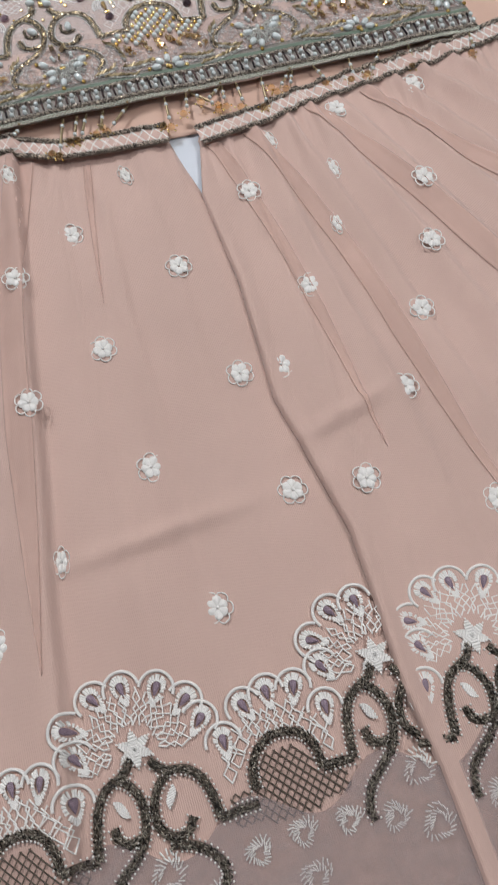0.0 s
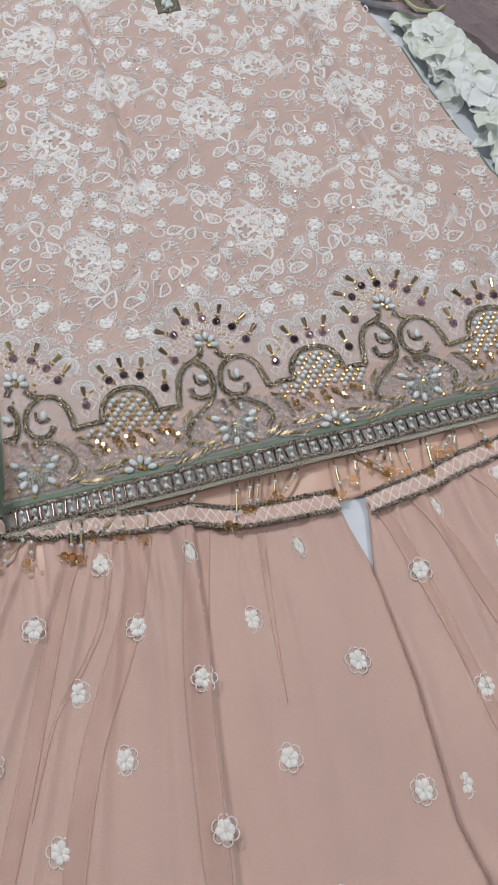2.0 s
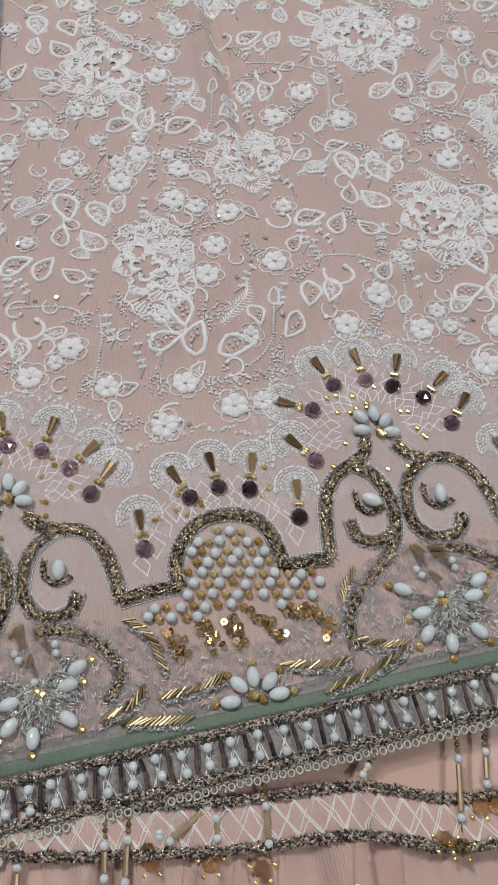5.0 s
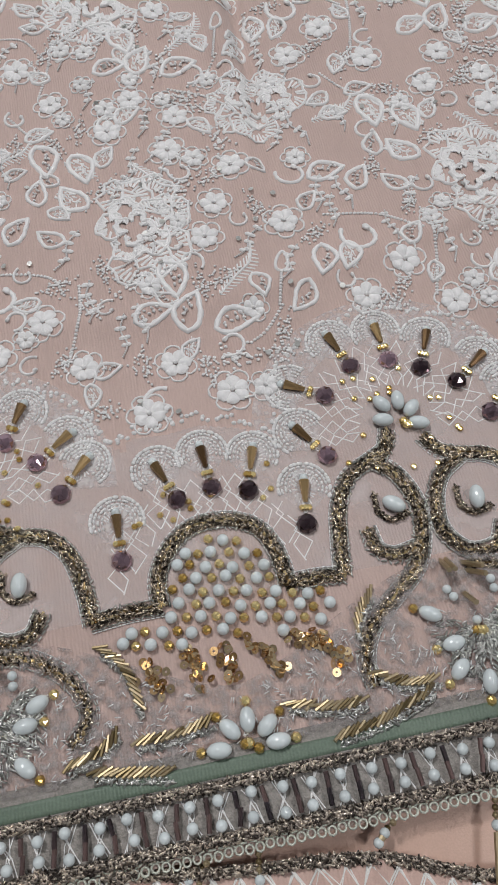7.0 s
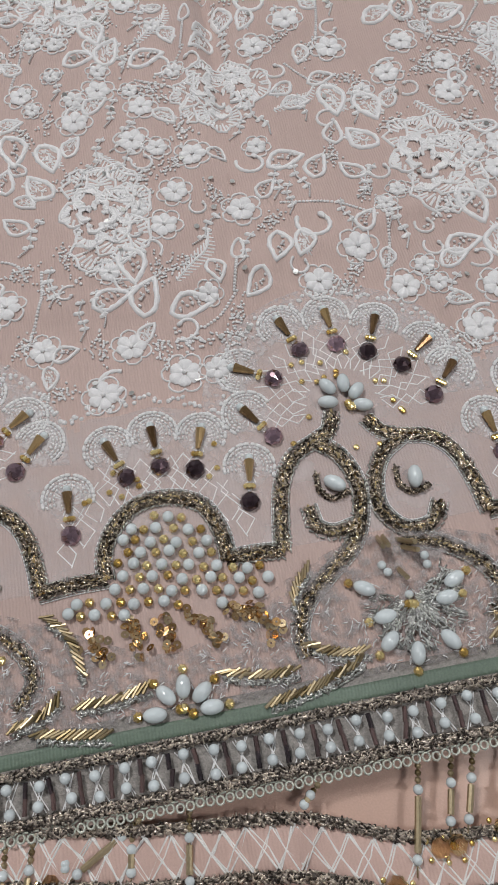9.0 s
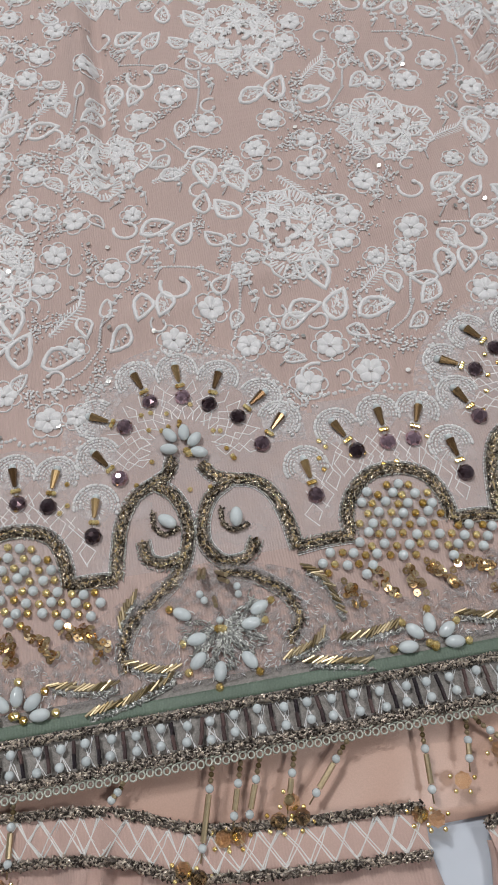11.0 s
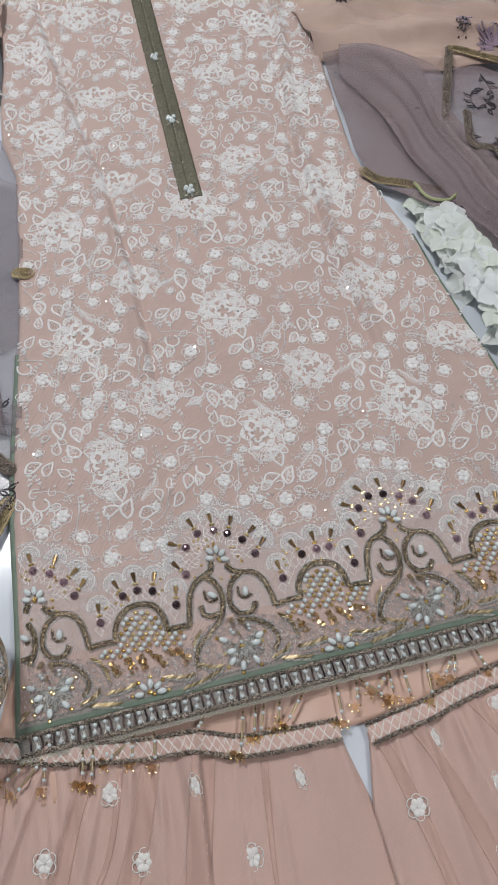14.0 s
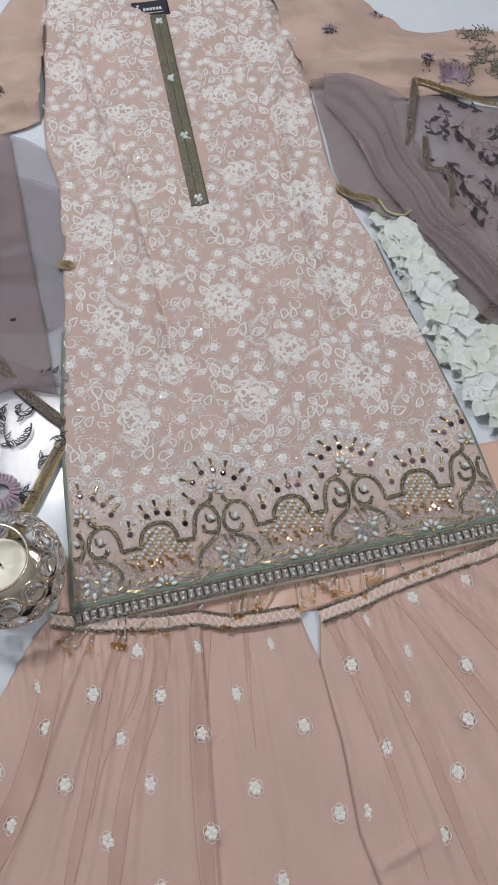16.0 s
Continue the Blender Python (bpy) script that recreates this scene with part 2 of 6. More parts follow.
def ribbon(shape, path, width, height, ground, sides=4, closed=False, wobble=0.0):
    """A half-round cord laid along a flat path on the ground height function."""
    p = np.array(path, float)[:, :2]
    d = np.gradient(p, axis=0)
    if closed:
        d = (np.roll(p, -1, 0) - np.roll(p, 1, 0))
    d /= np.maximum(np.linalg.norm(d, axis=1, keepdims=True), 1e-9)
    nrm = np.stack([-d[:, 1], d[:, 0]], 1)
    verts, faces, m = [], [], sides + 1
    for i, (q, s) in enumerate(zip(p, nrm)):
        z = ground(q[0], q[1])
        w = width * (1 + wobble * math.sin(i * 2.1))
        for k in range(m):
            a = math.pi * k / sides
            r = q + s * (math.cos(a) * w / 2)
            verts.append((r[0], r[1], z - 0.0003 + math.sin(a) * height))
    for i in range(len(p) - (0 if closed else 1)):
        j = (i + 1) % len(p)
        for k in range(sides):
            faces.append((i * m + k, i * m + k + 1, j * m + k + 1, j * m + k))
    return shape.add(verts, faces)


def prisms(shape, centres, ways, length, radius, sides=4):
    """Many short rods: centres and directions are arrays of places."""
    c, w = np.array(centres, float), np.array(ways, float)
    w /= np.linalg.norm(w, axis=1, keepdims=True)
    side = np.cross(w, (0.13, 0.21, 0.97))
    side /= np.linalg.norm(side, axis=1, keepdims=True)
    up = np.cross(side, w)
    n = len(c)
    length, radius = np.broadcast_to(length, n)[:, None], np.broadcast_to(radius, n)[:, None]
    rings = []
    for end in (-0.5, 0.5):
        for k in range(sides):
            a = 2 * math.pi * k / sides
            rings.append(c + w * length * end + (side * math.cos(a) + up * math.sin(a)) * radius)
    verts = np.stack(rings, 1).reshape(-1, 3)
    faces = []
    for i in range(n):
        b = i * 2 * sides
        faces += [(b + k, b + (k + 1) % sides, b + sides + (k + 1) % sides, b + sides + k) for k in range(sides)]
        faces += [tuple(b + sides + k for k in range(sides)), tuple(b + sides - 1 - k for k in range(sides))]
    return shape.add(verts, faces)


def ball(shape, centre, radii, segs=10, rings=6, turn=0.0):
    cx, cy, cz = centre
    ca, sa = math.cos(turn), math.sin(turn)
    verts, faces = [], []
    for i in range(rings + 1):
        th = math.pi * i / rings
        for j in range(segs):
            ph = 2 * math.pi * j / segs
            x, y = radii[0] * math.sin(th) * math.cos(ph), radii[1] * math.sin(th) * math.sin(ph)
            verts.append((cx + x * ca - y * sa, cy + x * sa + y * ca, cz + radii[2] * math.cos(th)))
    for i in range(rings):
        for j in range(segs):
            a, b = i * segs + j, i * segs + (j + 1) % segs
            faces.append((a, a + segs, b + segs, b))
    return shape.add(verts, faces)


def blob(shape, outline, height, lift=0.0, ground=None, inner=0.55, crown=1.0):
    """A low padded patch over a closed flat outline."""
    o = np.array(outline, float)
    c = o.mean(0)
    g = ground or (lambda x, y: 0.0)
    rim = [(x, y, g(x, y) + lift) for x, y in o]
    mid = [(x, y, g(x, y) + lift + height) for x, y in c + (o - c) * inner]
    n = len(o)
    verts = rim + mid + [(c[0], c[1], g(*c) + lift + height * crown)]
    faces = [(i, (i + 1) % n, n + (i + 1) % n, n + i) for i in range(n)] + [(n + i, n + (i + 1) % n, 2 * n) for i in range(n)]
    return shape.add(verts, faces)


def sheet(fn, nu, nv, thick=0.0012):
    """A closed thin cloth: fn(s, r) gives its upper side for s and r from 0 to 1."""
    top = [fn(i / nu, j / nv) for j in range(nv + 1) for i in range(nu + 1)]
    k, m = len(top), nu + 1
    shape = Shape()
    verts = top + [(x, y, z - thick) for x, y, z in top]
    faces = []
    for j in range(nv):
        for i in range(nu):
            a = j * m + i
            faces.append((a, a + 1, a + m + 1, a + m))
            faces.append((k + a, k + a + m, k + a + m + 1, k + a + 1))
    edge = [i for i in range(m)] + [j * m + nu for j in range(1, nv + 1)] + [nv * m + i for i in range(nu - 1, -1, -1)] + [j * m for j in range(nv - 1, 0, -1)]
    for a, b in zip(edge, edge[1:] + edge[:1]):
        faces.append((b, a, k + a, k + b))
    return shape.add(verts, faces)


def lerp(table, x):
    """Straight-line lookup in a table of (key, value), keys rising."""
    return float(np.interp(x, [a for a, _ in table], [b for _, b in table]))


def hump(x, w):
    return math.exp(-(x / w) ** 2)


def pearl_mesh(name, radii, material, segs=12, rings=8):
    return ball(Shape(), (0, 0, radii[2] * 0.8), radii, segs, rings).mesh(name, material)


# ---- room ----
def box(shape, lo, hi):
    (a, b, c), (d, e, f) = lo, hi
    v = [(x, y, z) for z in (c, f) for x, y in ((a, b), (d, b), (d, e), (a, e))]
    return shape.add(v, [(3, 2, 1, 0), (4, 5, 6, 7), (0, 1, 5, 4), (1, 2, 6, 5), (2, 3, 7, 6), (3, 0, 4, 7)])


def setting(name, lo, hi, material, label):
    ob = new(name, box(Shape(), lo, hi).mesh(name, material, False))
    return tagged(ob, label, name.split("_")[0], "", "structure")


floor = tagged(thing("floor", "white glossy tiled floor with thin grout lines", "floor"), kind="structure")
# the tiles run at a slant to the clothes
TILE, SLANT = 0.8, radians(-28.7)


def cut(poly, axis, limit, sign):
    """The part of a flat polygon on one side of a line."""
    out = []
    for p, q in zip(poly, poly[1:] + poly[:1]):
        a, b = sign * (limit - p[axis]), sign * (limit - q[axis])
        if a >= 0:
            out.append(p)
        if a * b < 0:
            t = a / (a - b)
            out.append((p[0] + (q[0] - p[0]) * t, p[1] + (q[1] - p[1]) * t))
    return out


ROOM, half = 2.6, TILE / 2 - 0.001
for i in range(-5, 6):
    for j in range(-5, 6):
        cx, cy = 0.18 + TILE * i, 0.523 + TILE * j
        turned = [Matrix.Rotation(SLANT, 2) @ Vector((cx + p * half, cy + q * half)) for p, q in ((-1, -1), (1, -1), (1, 1), (-1, 1))]
        poly = [(p.x, p.y) for p in turned]
        for axis in (0, 1):
            for sign in (-1, 1):
                poly = cut(poly, axis, sign * ROOM, sign) if poly else poly
        n = len(poly)
        if n > 2:
            sh = Shape().add([(x, y, 0.0) for x, y in poly] + [(x, y, -0.01) for x, y in poly], [tuple(range(n))] + [(k, n + k, n + (k + 1) % n, (k + 1) % n) for k in range(n)])
            part("tile", sh, M["floor"], floor, smooth=False)
part("grout", box(Shape(), (-2.6, -2.6, -0.012), (2.6, 2.6, -0.0015)), M["grout"], floor)
# walls and ceiling are never in view: added to close off and bounce light
for nm, lo, hi in (("wall_north", (-2.6, 2.6, -0.1), (2.6, 2.7, 2.5)), ("wall_south", (-2.6, -2.7, -0.1), (2.6, -2.6, 2.5)),
                   ("wall_east", (2.6, -2.7, -0.1), (2.7, 2.7, 2.5)), ("wall_west", (-2.7, -2.7, -0.1), (-2.6, 2.7, 2.5))):
    setting(nm, lo, hi, M["wall"], "plain grey wall, unseen, added to bounce light")
setting("ceiling", (-2.7, -2.7, 2.5), (2.7, 2.7, 2.6), M["wall"], "plain grey ceiling, unseen, added to bounce light")
# the second panel is invented, to go with the added fill lamp
for x, y in ((-0.65, 1.26), (1.1, -0.5)):
    lamp = thing("ceiling_light", "square white light panel on the ceiling, unseen, switched on", "ceiling light", "ceiling lights")
    lamp.location = (x, y, 2.5)
    part("diffuser", box(Shape(), (-0.27, -0.27, -0.12), (0.27, 0.27, 0)), M["lamp"], lamp)


# ---- heights of the two garments ----
SEAM_L = [(0.20, -0.118), (0.2825, -0.1135), (0.37, -0.111), (0.465, -0.110), (0.50, -0.1150), (0.61, -0.1200), (0.69, -0.1340), (0.875, -0.1560), (1.0, -0.165)]
SEAM_R = [(0.20, 0.133), (0.30, 0.1340), (0.37, 0.1300), (0.45, 0.1300), (0.55, 0.1280), (0.60, 0.1265), (0.69, 0.1370), (0.85, 0.1620), (1.0, 0.17)]


def cloth(u, v):
    """The tunic's upper side, with its seams and creases."""
    z = 0.013 - 0.004 * min(1, max(0, (v - 0.05) / 0.25))
    left, right = lerp(SEAM_L, v), lerp(SEAM_R, v)
    a = min(1, max(0, (v - 0.22) / 0.12)) * min(1, max(0, (1.02 - v) / 0.1))
    z += a * (0.0065 * hump(u - left + 0.004, 0.007) - 0.005 * hump(u - left - 0.006, 0.004))
    z += a * (0.006 * hump(u - right - 0.004, 0.007) - 0.005 * hump(u - right + 0.005, 0.004))
    z += 0.0030 * noise.noise((u * 9, v * 7, 1.0)) + 0.0014 * noise.noise((u * 30, v * 22, 4.0))
    z += 0.0018 * hump(v - 0.335 + 0.05 * math.sin(u * 7), 0.007) * (0.4 + noise.noise((u * 11, 3, 2)))
    z += 0.0016 * hump(v - 0.46 - 0.04 * math.sin(u * 8), 0.008) * (0.3 + noise.noise((u * 10, 6, 2)))
    z += 0.0036 * hump(v - 0.205 - 0.03 * math.sin(u * 9), 0.006) * (0.5 + noise.noise((u * 14, 0, 2)))
    return z


CELL, U0, V0 = 0.0016, -0.32, -0.06
CLOTH = [[cloth(U0 + CELL * i, V0 + CELL * j) for i in range(401)] for j in range(741)]


def kz(u, v):
    """The tunic's height, read between the knots of a fine grid."""
    x, y = min(max((u - U0) / CELL, 0.0), 399.999), min(max((v - V0) / CELL, 0.0), 739.999)
    i, j = int(x), int(y)
    x, y = x - i, y - j
    a, b = CLOTH[j], CLOTH[j + 1]
    return (a[i] * (1 - x) + a[i + 1] * x) * (1 - y) + (b[i] * (1 - x) + b[i + 1] * x) * y


FOLDS = [(-0.142, -0.201, 0.0085, 0.024), (-0.0815, -0.098, 0.0022, 0.010), (0.050, 0.082, 0.0040, 0.016), (0.028, 0.034, 0.0018, 0.008),
         (0.078, 0.155, 0.0034, 0.014), (0.102, 0.225, 0.0040, 0.016), (0.128, 0.300, 0.0034, 0.014), (0.155, 0.38, 0.0040, 0.016),
         (0.185, 0.45, 0.0034, 0.016), (0.215, 0.53, 0.0040, 0.018), (-0.112, -0.140, 0.0016, 0.008), (-0.172, -0.255, 0.0030, 0.014),
         (-0.200, -0.330, 0.0040, 0.018), (-0.228, -0.400, 0.0034, 0.014), (-0.255, -0.47, 0.0036, 0.016), (-0.285, -0.55, 0.0045, 0.016),
         (-0.045, -0.052, 0.0012, 0.010), (0.250, 0.60, 0.0034, 0.016)]


def sz(u, v):
    """The trousers' upper side: pleats that fan out from the waistband."""
    z = 0.0060
    r = (-0.07 - v) / 0.47
    for top, foot, high, wide in FOLDS:
        x = u - (top + (foot - top) * r) - 0.004 * noise.noise((top * 40, v * 7, 3))
        w = wide * (0.55 + 0.6 * max(0, r))
        fade = min(1, max(0.15, 1.15 - 0.6 * r)) if high < 0.0055 else 1.0
        if x < 0:
            z += 1.25 * high * fade * hump(x, w)
        else:
            z += 1.25 * high * fade * hump(x, w * (0.14 if high > 0.005 else 0.45))
    z += 0.0060 * noise.noise((u * 11, v * 6, 7.0)) + 0.002 * noise.noise((u * 26, v * 9, 1.0)) + 0.0005 * noise.noise((u * 45, v * 30, 2.0))
    z += 0.0048 * hump(v + 0.385 - 0.05 * (u + 0.1), 0.006) * hump(u + 0.11, 0.06)
    z += 0.0055 * hump(v + 0.345 - 0.25 * (u - 0.02), 0.006) * hump(u - 0.03, 0.035)
    gather = max(0.0, 1 + (v + 0.065) / 0.075) if v < -0.02 else 0
    z += 0.0013 * gather * math.sin(u * 420 + 3 * math.sin(u * 70))
    return max(z, 0.0035)


# ---- tunic ----
SIDE_L = [(-0.03, 0.2870), (0.07, 0.2770), (0.18, 0.2710), (0.255, 0.2640), (0.378, 0.2460), (0.515, 0.2310), (0.637, 0.2210), (0.70, 0.2320), (0.755, 0.2290), (0.84, 0.2170), (1.09, 0.2090)]
SIDE_R = [(-0.03, 0.2740), (0.05, 0.2690), (0.12, 0.2665), (0.21, 0.2550), (0.31, 0.2415), (0.44, 0.2245), (0.50, 0.2080), (0.583, 0.1940), (0.66, 0.1980), (0.77, 0.2050), (0.855, 0.2100), (1.09, 0.2050)]


def flank(u, v):
    """Half the tunic's width on the side of u."""
    return lerp(SIDE_L if u < 0 else SIDE_R, v)


kurta = thing("kurta", "peach embroidered tunic with a beaded hem laid flat on the floor", "tunic")


def neck(u):
    return 0.955 + 1.6 * max(0.0, abs(u + 0.004) - 0.012) ** 1.15


def front(s, r):
    u0 = 2 * s - 1
    top = min(neck(u0 * 0.195), 1.09)
    v = -0.0295 + (top + 0.0295) * r
    u = u0 * flank(u0, v)
    v += 0.003 * noise.noise((u * 8, 0, 9)) * (1 - r)
    edge = 1 - abs(u0)
    return (u, v, kz(u, v) - 0.004 * max(0, 1 - edge / 0.02) ** 2)


part("front_panel", sheet(front, 150, 260), M["chiffon"], kurta, "pale peach chiffon front")
part("back_panel", sheet(lambda s, r: ((2 * s - 1) * 0.19, 0.91 + 0.2 * r, 0.004 + 0.001 * noise.noise((s * 9, r * 4, 0))), 40, 20), M["chiffon"], kurta)
for side in (-1, 1):
    s = Shape()
    path = spline([(side * (w - 0.0005), v) for v, w in (SIDE_L if side < 0 else SIDE_R) if v < 0.5], 0.01)
    ribbon(s, path, 0.007 if side < 0 else 0.004, 0.0014, lambda x, y: kz(x, y) - 0.003)
    part("side_binding", s, M["green"], kurta, "sage green side binding")

# sage green facing under the hem, and the grey tissue that lies over the lower border
def strip(name, lo, hi, lift, material, label, thick=0.0008, rows=8):
    """A flat band of cloth along the hem between two heights of the plan."""
    def fn(s, r):
        u, v = -0.284 + 0.556 * s, lo + (hi - lo) * r
        return (u, v, kz(u, v) + lift - 0.003 * (r < 0.01))
    return part(name, sheet(fn, 140, rows, thick), material, kurta, label)


strip("hem_facing", -0.0285, 0.0015, 0.0006, M["facing"], "grey sage silk hem band")
strip("hem_piping", -0.0090, -0.0030, 0.0012, M["green"], "strip of sage green silk", 0.0006, 5)


def tissue_top(u):
    p = ((u + 0.085) % 0.17) / 0.17
    return 0.020 + 0.030 * abs(math.cos(math.pi * p)) ** 1.5


part("tissue_overlay", sheet(lambda s, r: ((2 * s - 1) * 0.270, -0.001 + tissue_top((2 * s - 1) * 0.270) * r, kz((2 * s - 1) * 0.270, -0.001 + tissue_top((2 * s - 1) * 0.270) * r) + 0.0017), 220, 14, 0.0004), M["tissue"], kurta, "sheer grey tissue over the border")


# ---- hem border, one repeat in metres from the middle of its arch ----
PERIOD = 0.17
ARCH = [(-0.0205, 0.0505), (-0.0205, 0.0600), (-0.0155, 0.0700), (-0.0070, 0.0768), (0.0025, 0.0785), (0.0120, 0.0768), (0.0195, 0.0715), (0.0238, 0.0610), (0.0248, 0.0500)]
FOOT = [(0.0248, 0.0500), (0.0350, 0.0500), (0.0455, 0.0490)]
BULB = [(0.0455, 0.0490), (0.0475, 0.0620), (0.0505, 0.0750), (0.0570, 0.0860), (0.0670, 0.0910), (0.0735, 0.0945), (0.0765, 0.1015)]
INNER = [(0.0670, 0.0905), (0.0745, 0.0840), (0.0790, 0.0720), (0.0778, 0.0590), (0.0720, 0.0470), (0.0600, 0.0372), (0.0500, 0.0285), (0.0452, 0.0180), (0.0462, 0.0100)]
CURL = [(0.0585, 0.0640), (0.0600, 0.0560), (0.0660, 0.0525), (0.0740, 0.0535)]
FOOT_R = [(0.1495, 0.0505), (0.1370, 0.0505), (0.1250, 0.0495)]
BULB_R = [(0.1250, 0.0495), (0.1235, 0.0620), (0.1195, 0.0755), (0.1115, 0.0840), (0.1010, 0.0868), (0.0940, 0.0900), (0.0895, 0.0965)]
INNER_R = [(0.1010, 0.0862), (0.0915, 0.0800), (0.0862, 0.0700), (0.0855, 0.0580), (0.0925, 0.0487), (0.1030, 0.0487), (0.1080, 0.0560)]
SWEEP_R = [(0.0900, 0.0440), (0.1000, 0.0420), (0.1090, 0.0370), (0.1170, 0.0290), (0.1200, 0.0190), (0.1140, 0.0105)]
CORDS = (ARCH, FOOT, BULB, INNER, FOOT_R, BULB_R, CURL, INNER_R, SWEEP_R)
CREST = (0.0820, 0.1055)
# bugle cones: foot (at the crystal) and tip
DROPS = [((-0.0325, 0.0708), (-0.0330, 0.0920)), ((-0.0085, 0.0892), (-0.0165, 0.1080)), ((0.0043, 0.0920), (0.0030, 0.1120)), ((0.0185, 0.0898), (0.0230, 0.1068)),
         ((0.0375, 0.0712), (0.0388, 0.0897)), ((0.0511, 0.0981), (0.0425, 0.1137)), ((0.0568, 0.1225), (0.0425, 0.1290)), ((0.0705, 0.1322), (0.0595, 0.1480)),
         ((0.0843, 0.1313), (0.0813, 0.1503)), ((0.0985, 0.1262), (0.1066, 0.1410)), ((0.1105, 0.1172), (0.1244, 0.1275)), ((0.1185, 0.1005), (0.1298, 0.1125))]
LEAVES = [[(-0.0432, 0.0405), (-0.0357, 0.0318), (-0.0320, 0.0173)], [(-0.0348, 0.0082), (-0.0231, 0.0079), (-0.0089, 0.0100)], [(-0.0500, 0.0018), (-0.0370, -0.0010), (-0.0243, -0.0031)],
          [(0.0531, 0.0408), (0.0480, 0.0355), (0.0442, 0.0287)], [(0.0161, 0.0100), (0.0304, 0.0063), (0.0424, 0.0059)], [(0.0305, -0.0032), (0.0470, -0.0007), (0.0655, 0.0054)],
          [(0.0472, 0.0139), (0.0572, 0.0090), (0.0681, 0.0079)], [(0.1120, 0.0050), (0.1220, 0.0075), (0.1300, 0.0125)]]
# the upper edge of the border, from one repeat to the next
SCALLOP = [(-0.0270, 0.1190), (-0.0222, 0.1205), (-0.0106, 0.1195), (0.0033, 0.1215), (0.0192, 0.1170), (0.0297, 0.1094), (0.0361, 0.1199), (0.0372, 0.1333), (0.0478, 0.1452), (0.0668, 0.1543), (0.0850, 0.1579),
           (0.1010, 0.1535), (0.1176, 0.1440), (0.1300, 0.1330), (0.1360, 0.1200), (0.1430, 0.1150)]
rng = random.Random(4)


def inside(u, v=0.0, slack=0.0):
    return abs(u) < flank(u, v) - 0.004 - slack


def cord(shape_bed, shape_wire, path, ground, width, sc=1.0, seed=0, dense=1.0):
    """A padded cord with short coils of wire sewn all over it."""
    r = random.Random(seed)
    path = spline(path, 0.0015)
    if len(path) < 3:
        return
    ribbon(shape_bed, path, width, 0.0011, ground)
    centres, ways = [], []
    for (x0, y0), (x1, y1) in zip(path, path[1:]):
        d = math.hypot(x1 - x0, y1 - y0)
        if d < 1e-6:
            continue
        tx, ty = (x1 - x0) / d, (y1 - y0) / d
        for _ in range(int(13 * dense * d / 0.0015 + r.random())):
            t, off = r.random(), r.uniform(-0.5, 0.5)
            x, y = x0 + (x1 - x0) * t - ty * off * width, y0 + (y1 - y0) * t + tx * off * width
            lie = r.gauss(0, 0.7)
            centres.append((x, y, ground(x, y) + 0.0014 * math.sqrt(max(0.05, 1 - 3.6 * off * off)) + 0.0003))
            ways.append((tx * math.cos(lie) - ty * math.sin(lie), ty * math.cos(lie) + tx * math.sin(lie), r.gauss(0, 0.35)))
    if centres:
        prisms(shape_wire, centres, ways, [0.0019 * r.uniform(0.6, 1.3) for _ in centres], [0.00038 * r.uniform(0.7, 1.4) for _ in centres], 3)


PEARL = pearl_mesh("pearl", (0.0023, 0.0023, 0.0022), M["pearl"])
OVAL = pearl_mesh("oval_pearl", (0.0043, 0.0027, 0.0026), M["pearl"], 14, 9)
SMALL = pearl_mesh("small_pearl", (0.00175, 0.00175, 0.00175), M["pearl"], 10, 6)
BEAD = ball(Shape(), (0, 0, 0.0015), (0.0019, 0.0019, 0.0017), 7, 4).mesh("gold_bead", M["gold_bead"], False)
TINY = ball(Shape(), (0, 0, 0.0008), (0.0013, 0.0013, 0.0009), 7, 4).mesh("gold_stone", M["gold_bead"], False)


def stone_mesh(name, radius, height, material, sides=8):
    """A cut stone: girdle, two tiers of facets and a small table."""
    s, v, f = Shape(), [], []
    tiers = ((0.80, -0.0004, 0.0), (1.0, height * 0.30, 0.5), (0.78, height * 0.70, 0.0), (0.28, height * 1.0, 0.5))
    for k, (r, z, turn) in enumerate(tiers):
        v += [(radius * r * math.cos(2 * math.pi * (i + turn) / sides), radius * r * math.sin(2 * math.pi * (i + turn) / sides), z) for i in range(sides)]
    for k in range(3):
        for i in range(sides):
            j, a, b = (i + 1) % sides, k * sides, (k + 1) * sides
            if k % 2 == 0:
                f += [(a + i, a + j, b + i), (a + j, b + j, b + i)]
            else:
                f += [(a + i, b + j, b + i), (a + i, a + j, b + j)]
    f.append(tuple(3 * sides + i for i in range(sides)))
    return s.add(v, f).mesh(name, material, False)


STONE = stone_mesh("crystal", 0.0041, 0.0042, M["stone"])


def cone_mesh(name, length, r0, r1, material, sides=8):
    s, v = Shape(), []
    for x, r in ((0, r0), (length, r1)):
        v += [(x, r * math.cos(2 * math.pi * k / sides), 0.0016 + r * math.sin(2 * math.pi * k / sides)) for k in range(sides)]
    f = [(k, (k + 1) % sides, sides + (k + 1) % sides, sides + k) for k in range(sides)]
    f += [tuple(sides + k for k in range(sides)), tuple(sides - 1 - k for k in range(sides))]
    return s.add(v, f).mesh(name, material, False)


CONE = cone_mesh("bugle_cone", 0.0085, 0.0009, 0.0021, M["bronze"])


